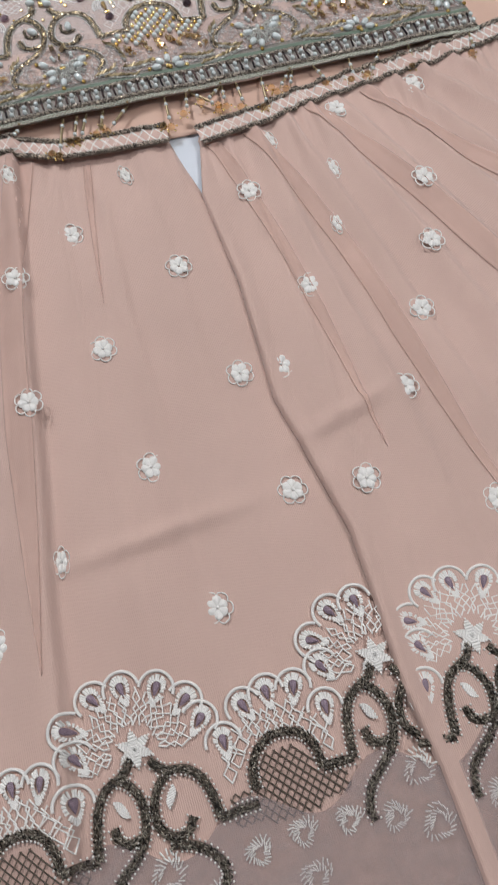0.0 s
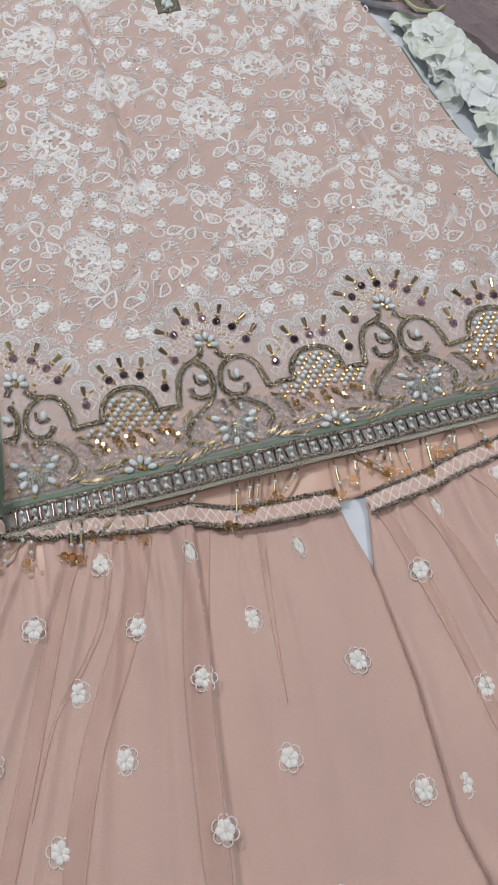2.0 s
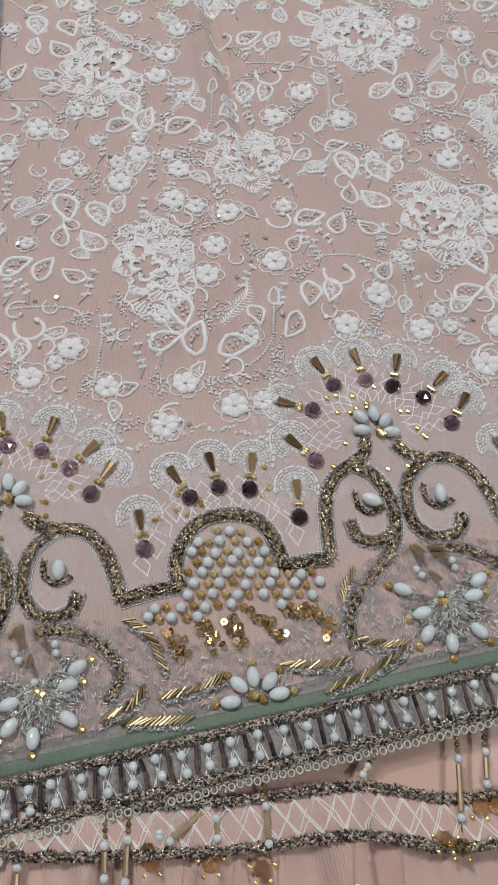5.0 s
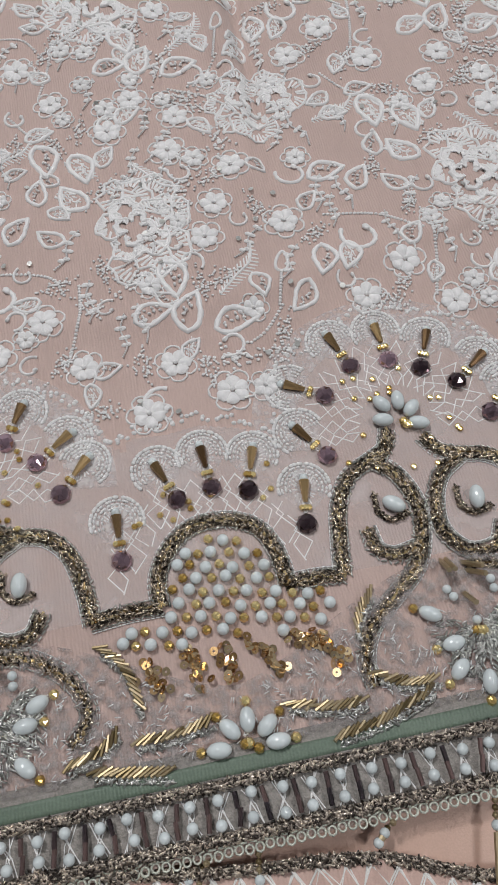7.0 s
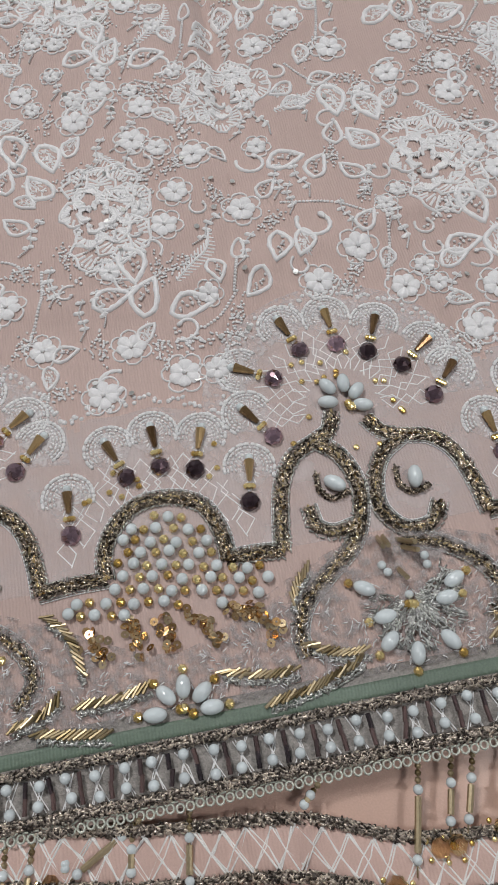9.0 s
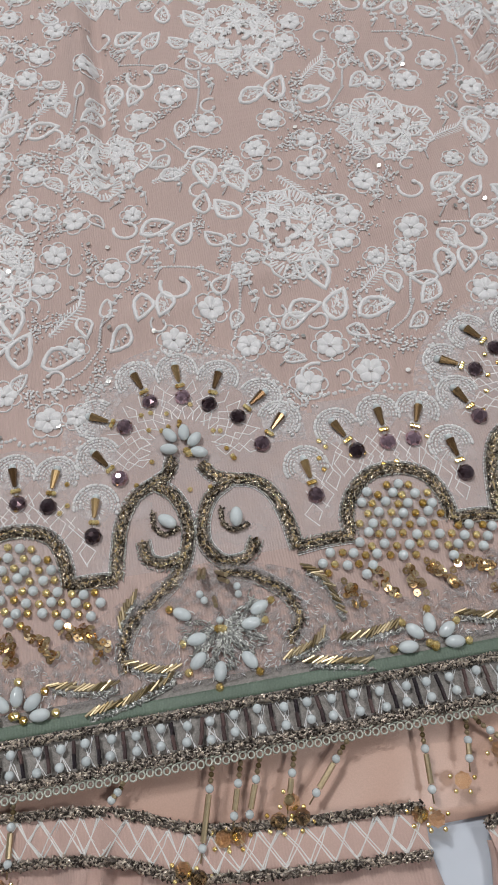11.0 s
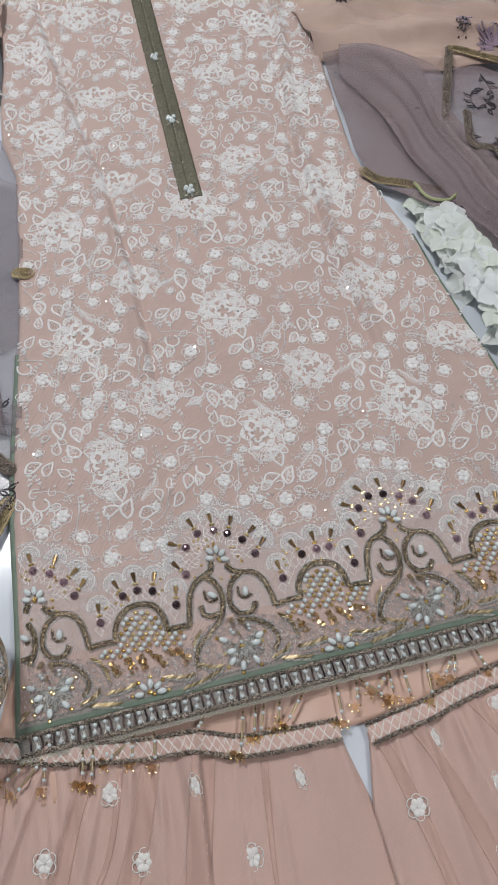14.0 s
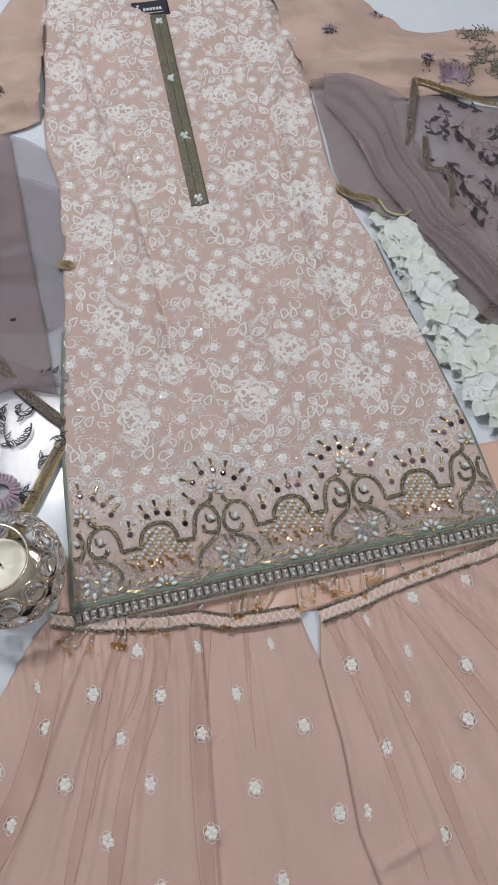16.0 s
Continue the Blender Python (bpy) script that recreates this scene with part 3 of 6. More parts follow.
def stitched_drop(shape, x, y, turn, length, wide, core, thread, ground, count=26):
    """A drop worked in short threads that run from its rim towards its heart."""
    c, s = math.cos(turn), math.sin(turn)
    for k in range(count):
        a = 2 * math.pi * k / count + rng.gauss(0, 0.05)
        out = []
        for f in (1.0, 0.78, 0.56):
            px = length * f * math.cos(a)
            py = wide * f * math.sin(a) * (0.72 + 0.38 * math.cos(a))
            out.append((x + px * c - py * s, y + px * s + py * c))
        ribbon(shape, out, thread * 1.5, thread, ground, 2)


def sit(u, v, ground, turn=0.0, lift=0.0, sc=1.0):
    return Matrix.Translation((u, v, ground(u, v) + lift)) @ Matrix.Rotation(turn, 4, "Z") @ Matrix.Scale(sc, 4)


bed, wires, leaves, silver, sequins, white, loops, couching, veils, chain, gauze = (Shape() for _ in range(11))
for rep in range(-2, 3):
    o = rep * PERIOD
    keep = lambda u, v: inside(u, v)  # noqa: E731
    for n, path in enumerate(CORDS):
        shifted = [(o + u, v) for u, v in path if keep(o + u, v)]
        if len(shifted) > 1:
            cord(bed, wires, shifted, kz, 0.0045 if n < 6 else 0.0038, seed=rep * 20 + n)
            line = np.array(spline(shifted, 0.0016))
            if len(line) > 2:
                d = np.gradient(line, axis=0)
                d /= np.maximum(np.linalg.norm(d, axis=1, keepdims=True), 1e-9)
                side = np.stack([-d[:, 1], d[:, 0]], 1)
                for sgn in (-1, 1):
                    q = line + side * 0.0029 * sgn
                    lie = d + np.array([[rng.gauss(0, 0.5), rng.gauss(0, 0.5)] for _ in d])
                    prisms(silver, [(x, y, kz(x, y) + 0.0007) for x, y in q], [(a, b, 0.05) for a, b in lie], 0.0019, 0.0004, 3)
                q = line + side * 0.0037
                prisms(couching, [(x, y, kz(x, y) + 0.0005) for x, y in q], [(a, b, 0.05) for a, b in d], 0.0016, 0.0003, 3)
                gl = [(x + rng.gauss(0, 0.0003), y + rng.gauss(0, 0.0003), kz(x, y) + 0.0017) for x, y in line]
                prisms(chain, gl, [(a + rng.gauss(0, 0.5), b + rng.gauss(0, 0.5), rng.gauss(0, 0.3)) for a, b in d], 0.0017, 0.00055, 4)
    # rows of pearls and gold beads, slanting across the arch
    ca, sa = math.cos(radians(47)), math.sin(radians(47))
    for i in range(-14, 15):
        for j in range(-9, 10):
            x, y = i * 0.0056 + (j % 2) * 0.0028, j * 0.0045
            u, v = x * ca - y * sa + rng.gauss(0, 0.0004), 0.052 + x * sa + y * ca + rng.gauss(0, 0.0004)
            arch = abs(u - 0.0022) < 0.0190 and 0.036 < v < 0.0500 + 0.0235 * math.sqrt(max(0, 1 - ((u - 0.0022) / 0.0200) ** 2))
            wing = 0.016 < abs(u - 0.002) < 0.039 and 0.0465 > v > 0.0315 + 0.25 * max(0, abs(u) - 0.02)
            if (arch or wing) and keep(o + u, v):
                if j % 2:
                    part("gold_bead", BEAD, None, kurta, at=sit(o + u, v, kz))
                else:
                    part("pearl", PEARL, None, kurta, at=sit(o + u, v, kz))
    # sequins below the arch
    for k in range(125):
        a = rng.uniform(0, 1)
        line = rng.choice([[(-0.028, 0.031), (-0.024, 0.019)], [(-0.014, 0.034), (-0.010, 0.021)], [(-0.002, 0.033), (0.002, 0.020)], [(0.009, 0.032), (0.019, 0.020)], [(0.030, 0.030), (0.0385, 0.0155)], [(0.020, 0.031), (0.034, 0.028)]])
        u = line[0][0] + (line[1][0] - line[0][0]) * a + rng.gauss(0, 0.0019)
        v = line[0][1] + (line[1][1] - line[0][1]) * a + rng.gauss(0, 0.0017)
        if not keep(o + u, v):
            continue
        tilt = Matrix.Rotation(rng.gauss(0, 0.45), 3, "X") @ Matrix.Rotation(rng.gauss(0, 0.45), 3, "Y")
        r0, r1 = 0.0016, 0.0004
        ring = [Vector((r * math.cos(2 * math.pi * q / 9), r * math.sin(2 * math.pi * q / 9), 0)) for r in (r0, r1) for q in range(9)]
        base = Vector((o + u, v, kz(o + u, v) + 0.0022))
        sequins.add([base + tilt @ p for p in ring], [(q, (q + 1) % 9, 9 + (q + 1) % 9, 9 + q) for q in range(9)])
    # leaves of slanting gold bugles
    for leaf in LEAVES:
        pts = spline(leaf, 0.0017)
        cs, ws = [], []
        for (x0, y0), (x1, y1) in zip(pts, pts[1:]):
            if not keep(o + x0, y0):
                continue
            d = math.atan2(y1 - y0, x1 - x0) + 0.55 + rng.gauss(0, 0.12)
            cs.append((o + x0, y0, kz(o + x0, y0) + 0.0018))
            ws.append((math.cos(d), math.sin(d), rng.gauss(0, 0.22)))
        if cs:
            prisms(leaves, cs, ws, 0.0055, 0.00062, 6)
            cord(bed, silver, [(o + x, y - 0.0028) for x, y in leaf if keep(o + x, y)], kz, 0.0022, seed=7, dense=0.4)
    # crystals with bronze cones, and the gold stones strewn between them
    for (u0, v0), (u1, v1) in DROPS:
        if not keep(o + u0, v0) or not keep(o + u1, v1):
            continue
        jx, jy = rng.gauss(0, 0.0008), rng.gauss(0, 0.0008)
        turn = math.atan2(v1 - v0, u1 - u0) + rng.gauss(0, 0.08)
        c, s = math.cos(turn), math.sin(turn)
        x, y = o + u0 + jx, v0 + jy
        part("crystal", STONE, None, kurta, at=sit(x, y, kz, rng.uniform(0, 3)) @ Euler((rng.gauss(0, 0.14), rng.gauss(0, 0.14), 0)).to_matrix().to_4x4())
        part("bugle_cone", CONE, None, kurta, at=sit(x + c * 0.0085, y + s * 0.0085, kz, turn, 0.0004))
        for k in (-1, 0, 1):
            part("gold_stone", TINY, None, kurta, at=sit(x + c * 0.0064 - s * 0.0013 * k, y + s * 0.0064 + c * 0.0013 * k, kz, 0, 0.0006))
        part("small_pearl", SMALL, None, kurta, at=sit(x + c * 0.0185, y + s * 0.0185, kz))
        # stitched white lobe round the cone, on a thin stitched ground
        stitched_drop(white, x + c * 0.0135, y + s * 0.0135, turn, 0.0090, 0.0062, 0.0044, 0.00075, kz)
        lobe = [(x + c * 0.0150 + 0.0098 * math.cos(turn + radians(-105 + 210 * q / 14)), y + s * 0.0150 + 0.0098 * math.sin(turn + radians(-105 + 210 * q / 14))) for q in range(15)]
        for rad, big in ((0.0100, 1.3), (0.0086, 0.9), (0.0071, 0.9), (0.0056, 0.8)):
            count = int(rad * 3.7 / 0.0016)
            for q in range(count):
                e = turn + radians(-105 + 210 * q / (count - 1)) + rng.gauss(0, 0.04)
                px, py = x + c * 0.0150 + rad * math.cos(e), y + s * 0.0150 + rad * math.sin(e)
                if keep(px, py):
                    ball(white, (px, py, kz(px, py) + 0.0003), (0.0011 * big, 0.0007 * big, 0.0005), 5, 3, e + math.pi / 2)
        blob(veils, lobe + [(x + c * 0.004, y + s * 0.004)], 0.0003, 0.0003, kz)
    for k in range(34):
        a, r = rng.uniform(0, 2 * math.pi), rng.uniform(0.012, 0.030)
        u, v = (CREST[0] + r * math.cos(a), CREST[1] + r * math.sin(a)) if k % 3 else (rng.uniform(-0.03, 0.03), rng.uniform(0.079, 0.098))
        if keep(o + u, v) and v > 0.081:
            part("gold_stone", TINY, None, kurta, at=sit(o + u, v, kz))
    fan = [(CREST[0] + 0.0580 * math.cos(radians(q)), CREST[1] + 0.0580 * math.sin(radians(q))) for q in range(-6, 190, 8)]
    low = [(CREST[0] + 0.0400 * math.cos(radians(q)), CREST[1] + 0.0400 * math.sin(radians(q))) for q in range(-6, 190, 8)]
    for p0, p1, p2, p3 in zip(fan, fan[1:], low[1:], low):
        quad = [(o + u, v) for u, v in (p0, p1, p2, p3)]
        if all(keep(u, v) for u, v in quad):
            veils.add([(u, v, kz(u, v) + 0.00025) for u, v in quad], [(0, 1, 2, 3)])
    # thin organza behind the crystals and down to the cords
    for k in range(68):
        for j in range(14):
            u, v = -0.085 + 0.0025 * k, 0.050 + 0.0075 * j
            top = lerp(SCALLOP, ((u + 0.027) % PERIOD) - 0.027) - 0.002
            quad = [(o + u, v), (o + u + 0.0025, v), (o + u + 0.0025, min(v + 0.0075, top)), (o + u, min(v + 0.0075, top))]
            if v < top and all(keep(x, y) for x, y in quad):
                gauze.add([(x, y, kz(x, y) + 0.00015) for x, y in quad], [(0, 1, 2, 3)])
    # white scallop line that closes the border off
    line = [(o + u, v + 0.002) for u, v in spline(SCALLOP, 0.0016) if keep(o + u, v)]
    if len(line) > 2:
        for x, y in line:
            ball(white, (x + rng.gauss(0, 0.0009), y + rng.gauss(0, 0.0012), kz(x, y)), (0.0013, 0.0011, 0.0008), 5, 3, rng.random() * 3)
    # fine white webs: zigzag threads from the crystals in towards the crest
    for zig in web_lines():
        run = [(o + u, v) for u, v in zig]
        if all(keep(u, v) for u, v in run):
            ribbon(white, [(u + rng.gauss(0, 0.0007), v + rng.gauss(0, 0.0007)) for u, v in run], 0.0008, 0.0006, kz, 3)
    # oval pearl flowers: crest, hem flower and medallion
    fans = [((0.0010, -0.0010), [(-5, 0.0095), (38, 0.0088), (86, 0.0085), (132, 0.0085), (175, 0.0100)], True),
            ((0.0830, 0.1040), [(-15, 0.0066), (42, 0.0068), (88, 0.0090), (122, 0.0105), (168, 0.0075)], False),
            ((0.0877, 0.0192), [(152, 0.0190), (186, 0.0115), (226, 0.0158), (258, 0.0165), (308, 0.0162), (2, 0.0118), (24, 0.0176)], True)]
    for (cu, cv), rays, tip in fans:
        for deg, r in rays:
            a = radians(deg + rng.gauss(0, 3))
            u, v = cu + r * math.cos(a), cv + r * math.sin(a)
            if keep(o + u, v):
                part("oval_pearl", OVAL, None, kurta, at=sit(o + u, v, kz, a, 0.0004))
                if tip:
                    part("gold_bead", BEAD, None, kurta, at=sit(o + u + 0.006 * math.cos(a), v + 0.006 * math.sin(a), kz))
        if keep(o + cu, cv):
            for k in range(3):
                part("gold_bead", BEAD, None, kurta, at=sit(o + cu + rng.gauss(0, 0.0014), cv + rng.gauss(0, 0.0014), kz, 0, 0.0006))
    for u, v, t in ((0.0705, 0.0715, 2.5), (0.1010, 0.0675, 1.4)):
        if keep(o + u, v):
            part("oval_pearl", OVAL, None, kurta, at=sit(o + u, v, kz, t, 0.0004, 1.1))
            cord(bed, wires, [(o + u - 0.006, v + 0.006), (o + u - 0.006, v - 0.002), (o + u - 0.001, v - 0.0055), (o + u + 0.005, v - 0.004)] if keep(o + u - 0.006, v) else [(o + u, v - 0.005), (o + u + 0.004, v - 0.004)], kz, 0.0018, seed=11, dense=0.5)
    cs, ws = [], []
    for k in range(900):
        u, v = rng.uniform(-0.085, 0.085), rng.uniform(0.0, 0.030)
        if v > tissue_top(u) * 0.85 or rng.random() > 0.25 + 0.75 * (noise.noise(((o + u) * 130, v * 130, 2)) > 0.05) or not keep(o + u, v):
            continue
        a = 6.28 * noise.noise(((o + u) * 40, v * 40, 8)) + rng.gauss(0, 0.5)
        cs.append((o + u, v, kz(o + u, v) + 0.0018))
        ws.append((math.cos(a), math.sin(a), rng.gauss(0, 0.15)))
    if cs:
        prisms(couching, cs, ws, 0.0019, 0.00024, 3)
    # medallion: silver rays and the long bugles above it
    cs, ws = [], []
    for k in range(620):
        a, r = rng.uniform(-3.3, 0.6), rng.uniform(0.002, 0.018)
        a = round(a / 0.49) * 0.49 + rng.gauss(0, 0.10)
        u, v = 0.0877 + r * math.cos(a), 0.0215 + r * math.sin(a)
        if keep(o + u, v):
            cs.append((o + u, v, kz(o + u, v) + 0.0016 + 0.0008 * rng.random()))
            ws.append((math.cos(a + rng.gauss(0, 0.6)), math.sin(a + rng.gauss(0, 0.6)), rng.gauss(0, 0.3)))
    if cs:
        prisms(silver, cs, ws, 0.0030, 0.0004, 3)
    for (u0, v0), (u1, v1) in (((0.0818, 0.0515), (0.0806, 0.0385)), ((0.0838, 0.0515), (0.0826, 0.0385)), ((0.0855, 0.0485), (0.0945, 0.0385)), ((0.0858, 0.0455), (0.0947, 0.0355)), ((0.0853, 0.0387), (0.0866, 0.0257))):
        if keep(o + u0, v0) and keep(o + u1, v1):
            tube = Shape()
            u, v = o + (u0 + u1) / 2, (v0 + v1) / 2
            prisms(tube, [(u, v, kz(u, v) + 0.0034)], [(u1 - u0, v1 - v0, 0.02)], math.hypot(u1 - u0, v1 - v0), 0.0010, 7)
            part("bugle_tube", tube, M["gold"], kurta, "long pale gold bugle", False)
    for u, v in ((0.0800, 0.0365), (0.0815, 0.0335), (0.0962, 0.0370), (0.0962, 0.0335), (0.0868, 0.0240)):
        if keep(o + u, v):
            part("small_pearl", SMALL, None, kurta, at=sit(o + u, v, kz))

part("gilt_chain", chain, M["chain"], kurta, "bright gold chain stitch along the cords", False, kind="stuff")
part("cord_padding", bed, M["wire_bed"], kurta, "dark bronze padded scrolling cords", kind="stuff")
part("coil_wire", wires, M["wire"], kurta, "antique gold coil wire", kind="stuff")
part("bugle_leafwork", leaves, M["gold"], kurta, "slanting gold bugle leaves", False, kind="stuff")
part("silver_wire", silver, M["silver"], kurta, "silver coil wire", kind="stuff")
part("sequin_work", sequins, M["sequin"], kurta, "gold sequins", False, kind="stuff")

# ladder of pearls and dark bugles between two braids along the hem
for v, w, seed in ((-0.0102, 0.0030, 1), (-0.0256, 0.0034, 2)):
    a, b = Shape(), Shape()
    cord(a, b, [(-0.282, v), (-0.14, v), (0, v), (0.14, v), (0.271, v)], lambda x, y: kz(x, y) + 0.0010, w, seed=seed, dense=0.9)
    braid = part("hem_braid", a, M["wire_bed"], kurta, "tarnished metal braid along the hem")
    part("braid_wire", b, M["braid"], braid, kind="stuff")
STEP = 0.0098
RUNGS = [cone_mesh("bugle_bead", 0.0054, 0.00085, 0.00085, M["gunmetal"], 6), cone_mesh("bugle_bead", 0.0050, 0.00085, 0.00085, M["gunmetal"], 6)]
for k in range(-28, 28):
    u = k * STEP
    tilt = radians(90 + rng.gauss(0, 5))
    for n, lift in ((0, 0.0018), (1, 0.0018)):
        part("bugle_bead", RUNGS[n], None, kurta, at=sit(u + n * 0.0056 * math.cos(tilt), -0.0230 + n * 0.0052 * math.sin(tilt), kz, tilt + rng.gauss(0, 0.06), lift))
    for v in (-0.0146, -0.0210):
        part("small_pearl", PEARL, None, kurta, at=sit(u + 0.0049 + rng.gauss(0, 0.0006), v + rng.gauss(0, 0.0005), kz, 0, 0.0014, 0.85))
    for s0, s1 in ((-1, 1), (1, -1)):
        for strand in (-0.0004, 0.0004):
            ribbon(couching, [(u + 0.0049 + s0 * 0.0024 + strand + rng.gauss(0, 0.0004), -0.0122 + rng.gauss(0, 0.0004)), (u + 0.0049 + rng.gauss(0, 0.0006), -0.0178), (u + 0.0049 + s1 * 0.0024 + strand + rng.gauss(0, 0.0004), -0.0235 + rng.gauss(0, 0.0004))], 0.0004, 0.0004, lambda x, y: kz(x, y) + 0.0011, 2)
# chain of small rings that ends the hem
for k in range(-86, 83):
    u = k * 0.0033
    ring = [(u + 0.0013 * math.cos(q * math.pi / 4), -0.0296 + 0.0014 * math.sin(q * math.pi / 4) + 0.0003 * math.sin(k * 1.7)) for q in range(8)]
    ribbon(loops, ring, 0.0008, 0.0010, lambda x, y: kz(x, y) + 0.0008, 3, closed=True)
    prisms(loops, [(u + 0.0016, -0.0277, kz(u, -0.0277) + 0.0014)], [(1, rng.gauss(0, 0.3), 0)], 0.0024, 0.0004, 4)
part("couched_thread", couching, M["lace"], kurta, "pale silver couched thread", kind="stuff")
part("scallop_edging", loops, M["edging"], kurta, "pale looped metallic scallop edging", kind="stuff")
part("border_gauze", gauze, M["gauze"], kurta, "thin white organza behind the crystals", kind="stuff")
part("stitched_ground", veils, M["lace_fill"], kurta, "thin white stitched ground", kind="stuff")
part("white_stitching", white, M["lace"], kurta, "white chain-stitched lobes and webs", kind="stuff")

# ---- white floral embroidery over the tunic ----
def flat(x, y):
    return 0.0


def petal_ring(n, r0, r1, waves=0.0, seed=0):
    """A lobed outline with n petals between the radii r0 and r1."""
    out, r = [], random.Random(seed)
    for k in range(n * 8):
        a = 2 * math.pi * k / (n * 8)
        p = abs(math.sin(a * n / 2)) ** 0.6
        rad = r0 + (r1 - r0) * p + waves * r.gauss(0, 1)
        out.append((rad * math.cos(a), rad * math.sin(a)))
    return out


def lace_flower(name, radius, petals, seed, material):
    """Satin-stitched petals round a knot, with a thin scalloped line of chain stitch about them."""
    s, r = Shape(), random.Random(seed)
    for k in range(petals):
        a = 2 * math.pi * k / petals + r.gauss(0, 0.07)
        c, d, far, wide = math.cos(a), math.sin(a), radius * r.uniform(0.72, 0.82), radius * r.uniform(0.29, 0.34)
        rows = []
        for f, w, z in ((0.14, 0.20, 0.0004), (0.40, 0.66, 0.0012), (0.70, 1.0, 0.0014), (0.92, 0.84, 0.0010), (1.0, 0.45, 0.0001)):
            for e in (-1, -0.5, 0, 0.5, 1):
                x, y = far * f * (1 - 0.08 * e * e), wide * w * e
                rows.append((x * c - y * d, x * d + y * c, z * (1 - 0.8 * e * e) - 0.0002 * (abs(e) == 1)))
        s.add(rows, [(i * 5 + j, i * 5 + j + 1, i * 5 + j + 6, i * 5 + j + 5) for i in range(4) for j in range(4)])
    ribbon(s, petal_ring(petals, radius * 0.78, radius * 1.04, radius * 0.012, seed + 1), radius * 0.10, 0.0008, flat, 3, closed=True, wobble=0.25)
    ball(s, (0, 0, 0.0010), (radius * 0.12, radius * 0.12, 0.0009), 7, 4)
    return s.mesh(name, material)


def lace_leaf(name, length, width, seed, filled):
    s, r = Shape(), random.Random(seed)
    side = []
    for k in range(13):
        t = k / 12
        side.append((length * (t - 0.5), width * 0.5 * math.sin(math.pi * t ** 0.75) * (1 + r.gauss(0, 0.04)) + 0.10 * length * math.sin(math.pi * t)))
    low = [(x, -y + 0.20 * length * math.sin(math.pi * (x / length + 0.5))) for x, y in reversed(side[1:-1])]
    outline = side + low
    ribbon(s, outline, 0.0021, 0.0011, flat, 4, closed=True, wobble=0.15)
    if filled:
        for k in range(38):
            x, y = r.uniform(-0.36, 0.36) * length, r.uniform(-0.28, 0.34) * width + 0.07 * length
            e = r.gauss(0.5, 0.5)
            ribbon(s, [(x, y), (x + 0.0012 * math.cos(e), y + 0.0012 * math.sin(e)), (x + 0.0024 * math.cos(e), y + 0.0024 * math.sin(e))], 0.0006, 0.0006, flat, 2)
    else:
        for k in range(10):
            x, y = r.uniform(-0.3, 0.3) * length, r.uniform(-0.15, 0.25) * width + 0.06 * length
            ball(s, (x, y, 0.0003), (0.0009, 0.0006, 0.0006), 5, 3, r.random() * 3)
    return s.mesh(name, M["lace"])


def lace_feather(name, length, seed):
    s = Shape()
    spine = spline([(0, 0), (length * 0.4, length * 0.10), (length * 0.75, length * 0.16), (length, length * 0.42)], 0.0019)
    for k, (x, y) in enumerate(spine):
        t = k / len(spine)
        h = 0.0042 * math.sin(math.pi * min(1, t * 0.9 + 0.12)) ** 0.7
        for sgn in (-1, 1):
            ribbon(s, [(x, y), (x + 0.4 * h, y + sgn * 0.6 * h), (x + 0.7 * h, y + sgn * h)], 0.0008, 0.0005, flat, 2)
    ribbon(s, spine, 0.0012, 0.0009, flat, 3)
    return s.mesh(name, M["lace"])


def lace_curl(name, radius, seed):
    s, path = Shape(), []
    for k in range(34):
        t = k / 33
        a, r = 0.4 + 4.6 * t, radius * (1 - 0.55 * t)
        path.append((r * math.cos(a), r * math.sin(a)))
    ribbon(s, path, 0.0019, 0.0010, flat, 4, wobble=0.2)
    ball(s, (path[-1][0], path[-1][1], 0.0004), (0.002, 0.0015, 0.001), 6, 4)
    return s.mesh(name, M["lace"])


def lace_rose(name, seed):
    s, r = Shape(), random.Random(seed)
    for layer, (rad, count, high) in enumerate(((0.0225, 7, 0.0007), (0.0145, 5, 0.0010), (0.0075, 4, 0.0013))):
        for k in range(count):
            a = 2 * math.pi * (k + 0.4 * layer) / count + r.gauss(0, 0.16)
            if layer == 0 and r.random() < 0.12:
                continue
            cx, cy, wide = rad * 0.66 * math.cos(a), rad * 0.80 * math.sin(a) - 0.002, rad * r.uniform(0.44, 0.58)
            arc = []
            for q in range(12):
                b = a + radians(-115 + 230 * q / 11)
                w = wide * (1 + r.gauss(0, 0.07) + 0.10 * math.sin(q * 2.2))
                arc.append((cx + w * math.cos(b), cy + w * math.sin(b)))
            # satin stitch: threads that run from the petal's rim towards its heart
            for q in range(20):
                if r.random() < 0.14:
                    continue
                b = a + radians(-110 + 220 * q / 17)
                w0, w1 = wide * r.uniform(0.92, 1.03), wide * r.uniform(0.35, 0.65)
                ribbon(s, [(cx + w1 * math.cos(b), cy + w1 * math.sin(b)), (cx + 0.5 * (w0 + w1) * math.cos(b), cy + 0.5 * (w0 + w1) * math.sin(b)), (cx + w0 * math.cos(b), cy + w0 * math.sin(b))],
                       0.0013, high * r.uniform(0.8, 1.2), flat, 2)
            ribbon(s, arc, 0.0014, high + 0.0002, flat, 3)
    return s.mesh(name, M["lace"])


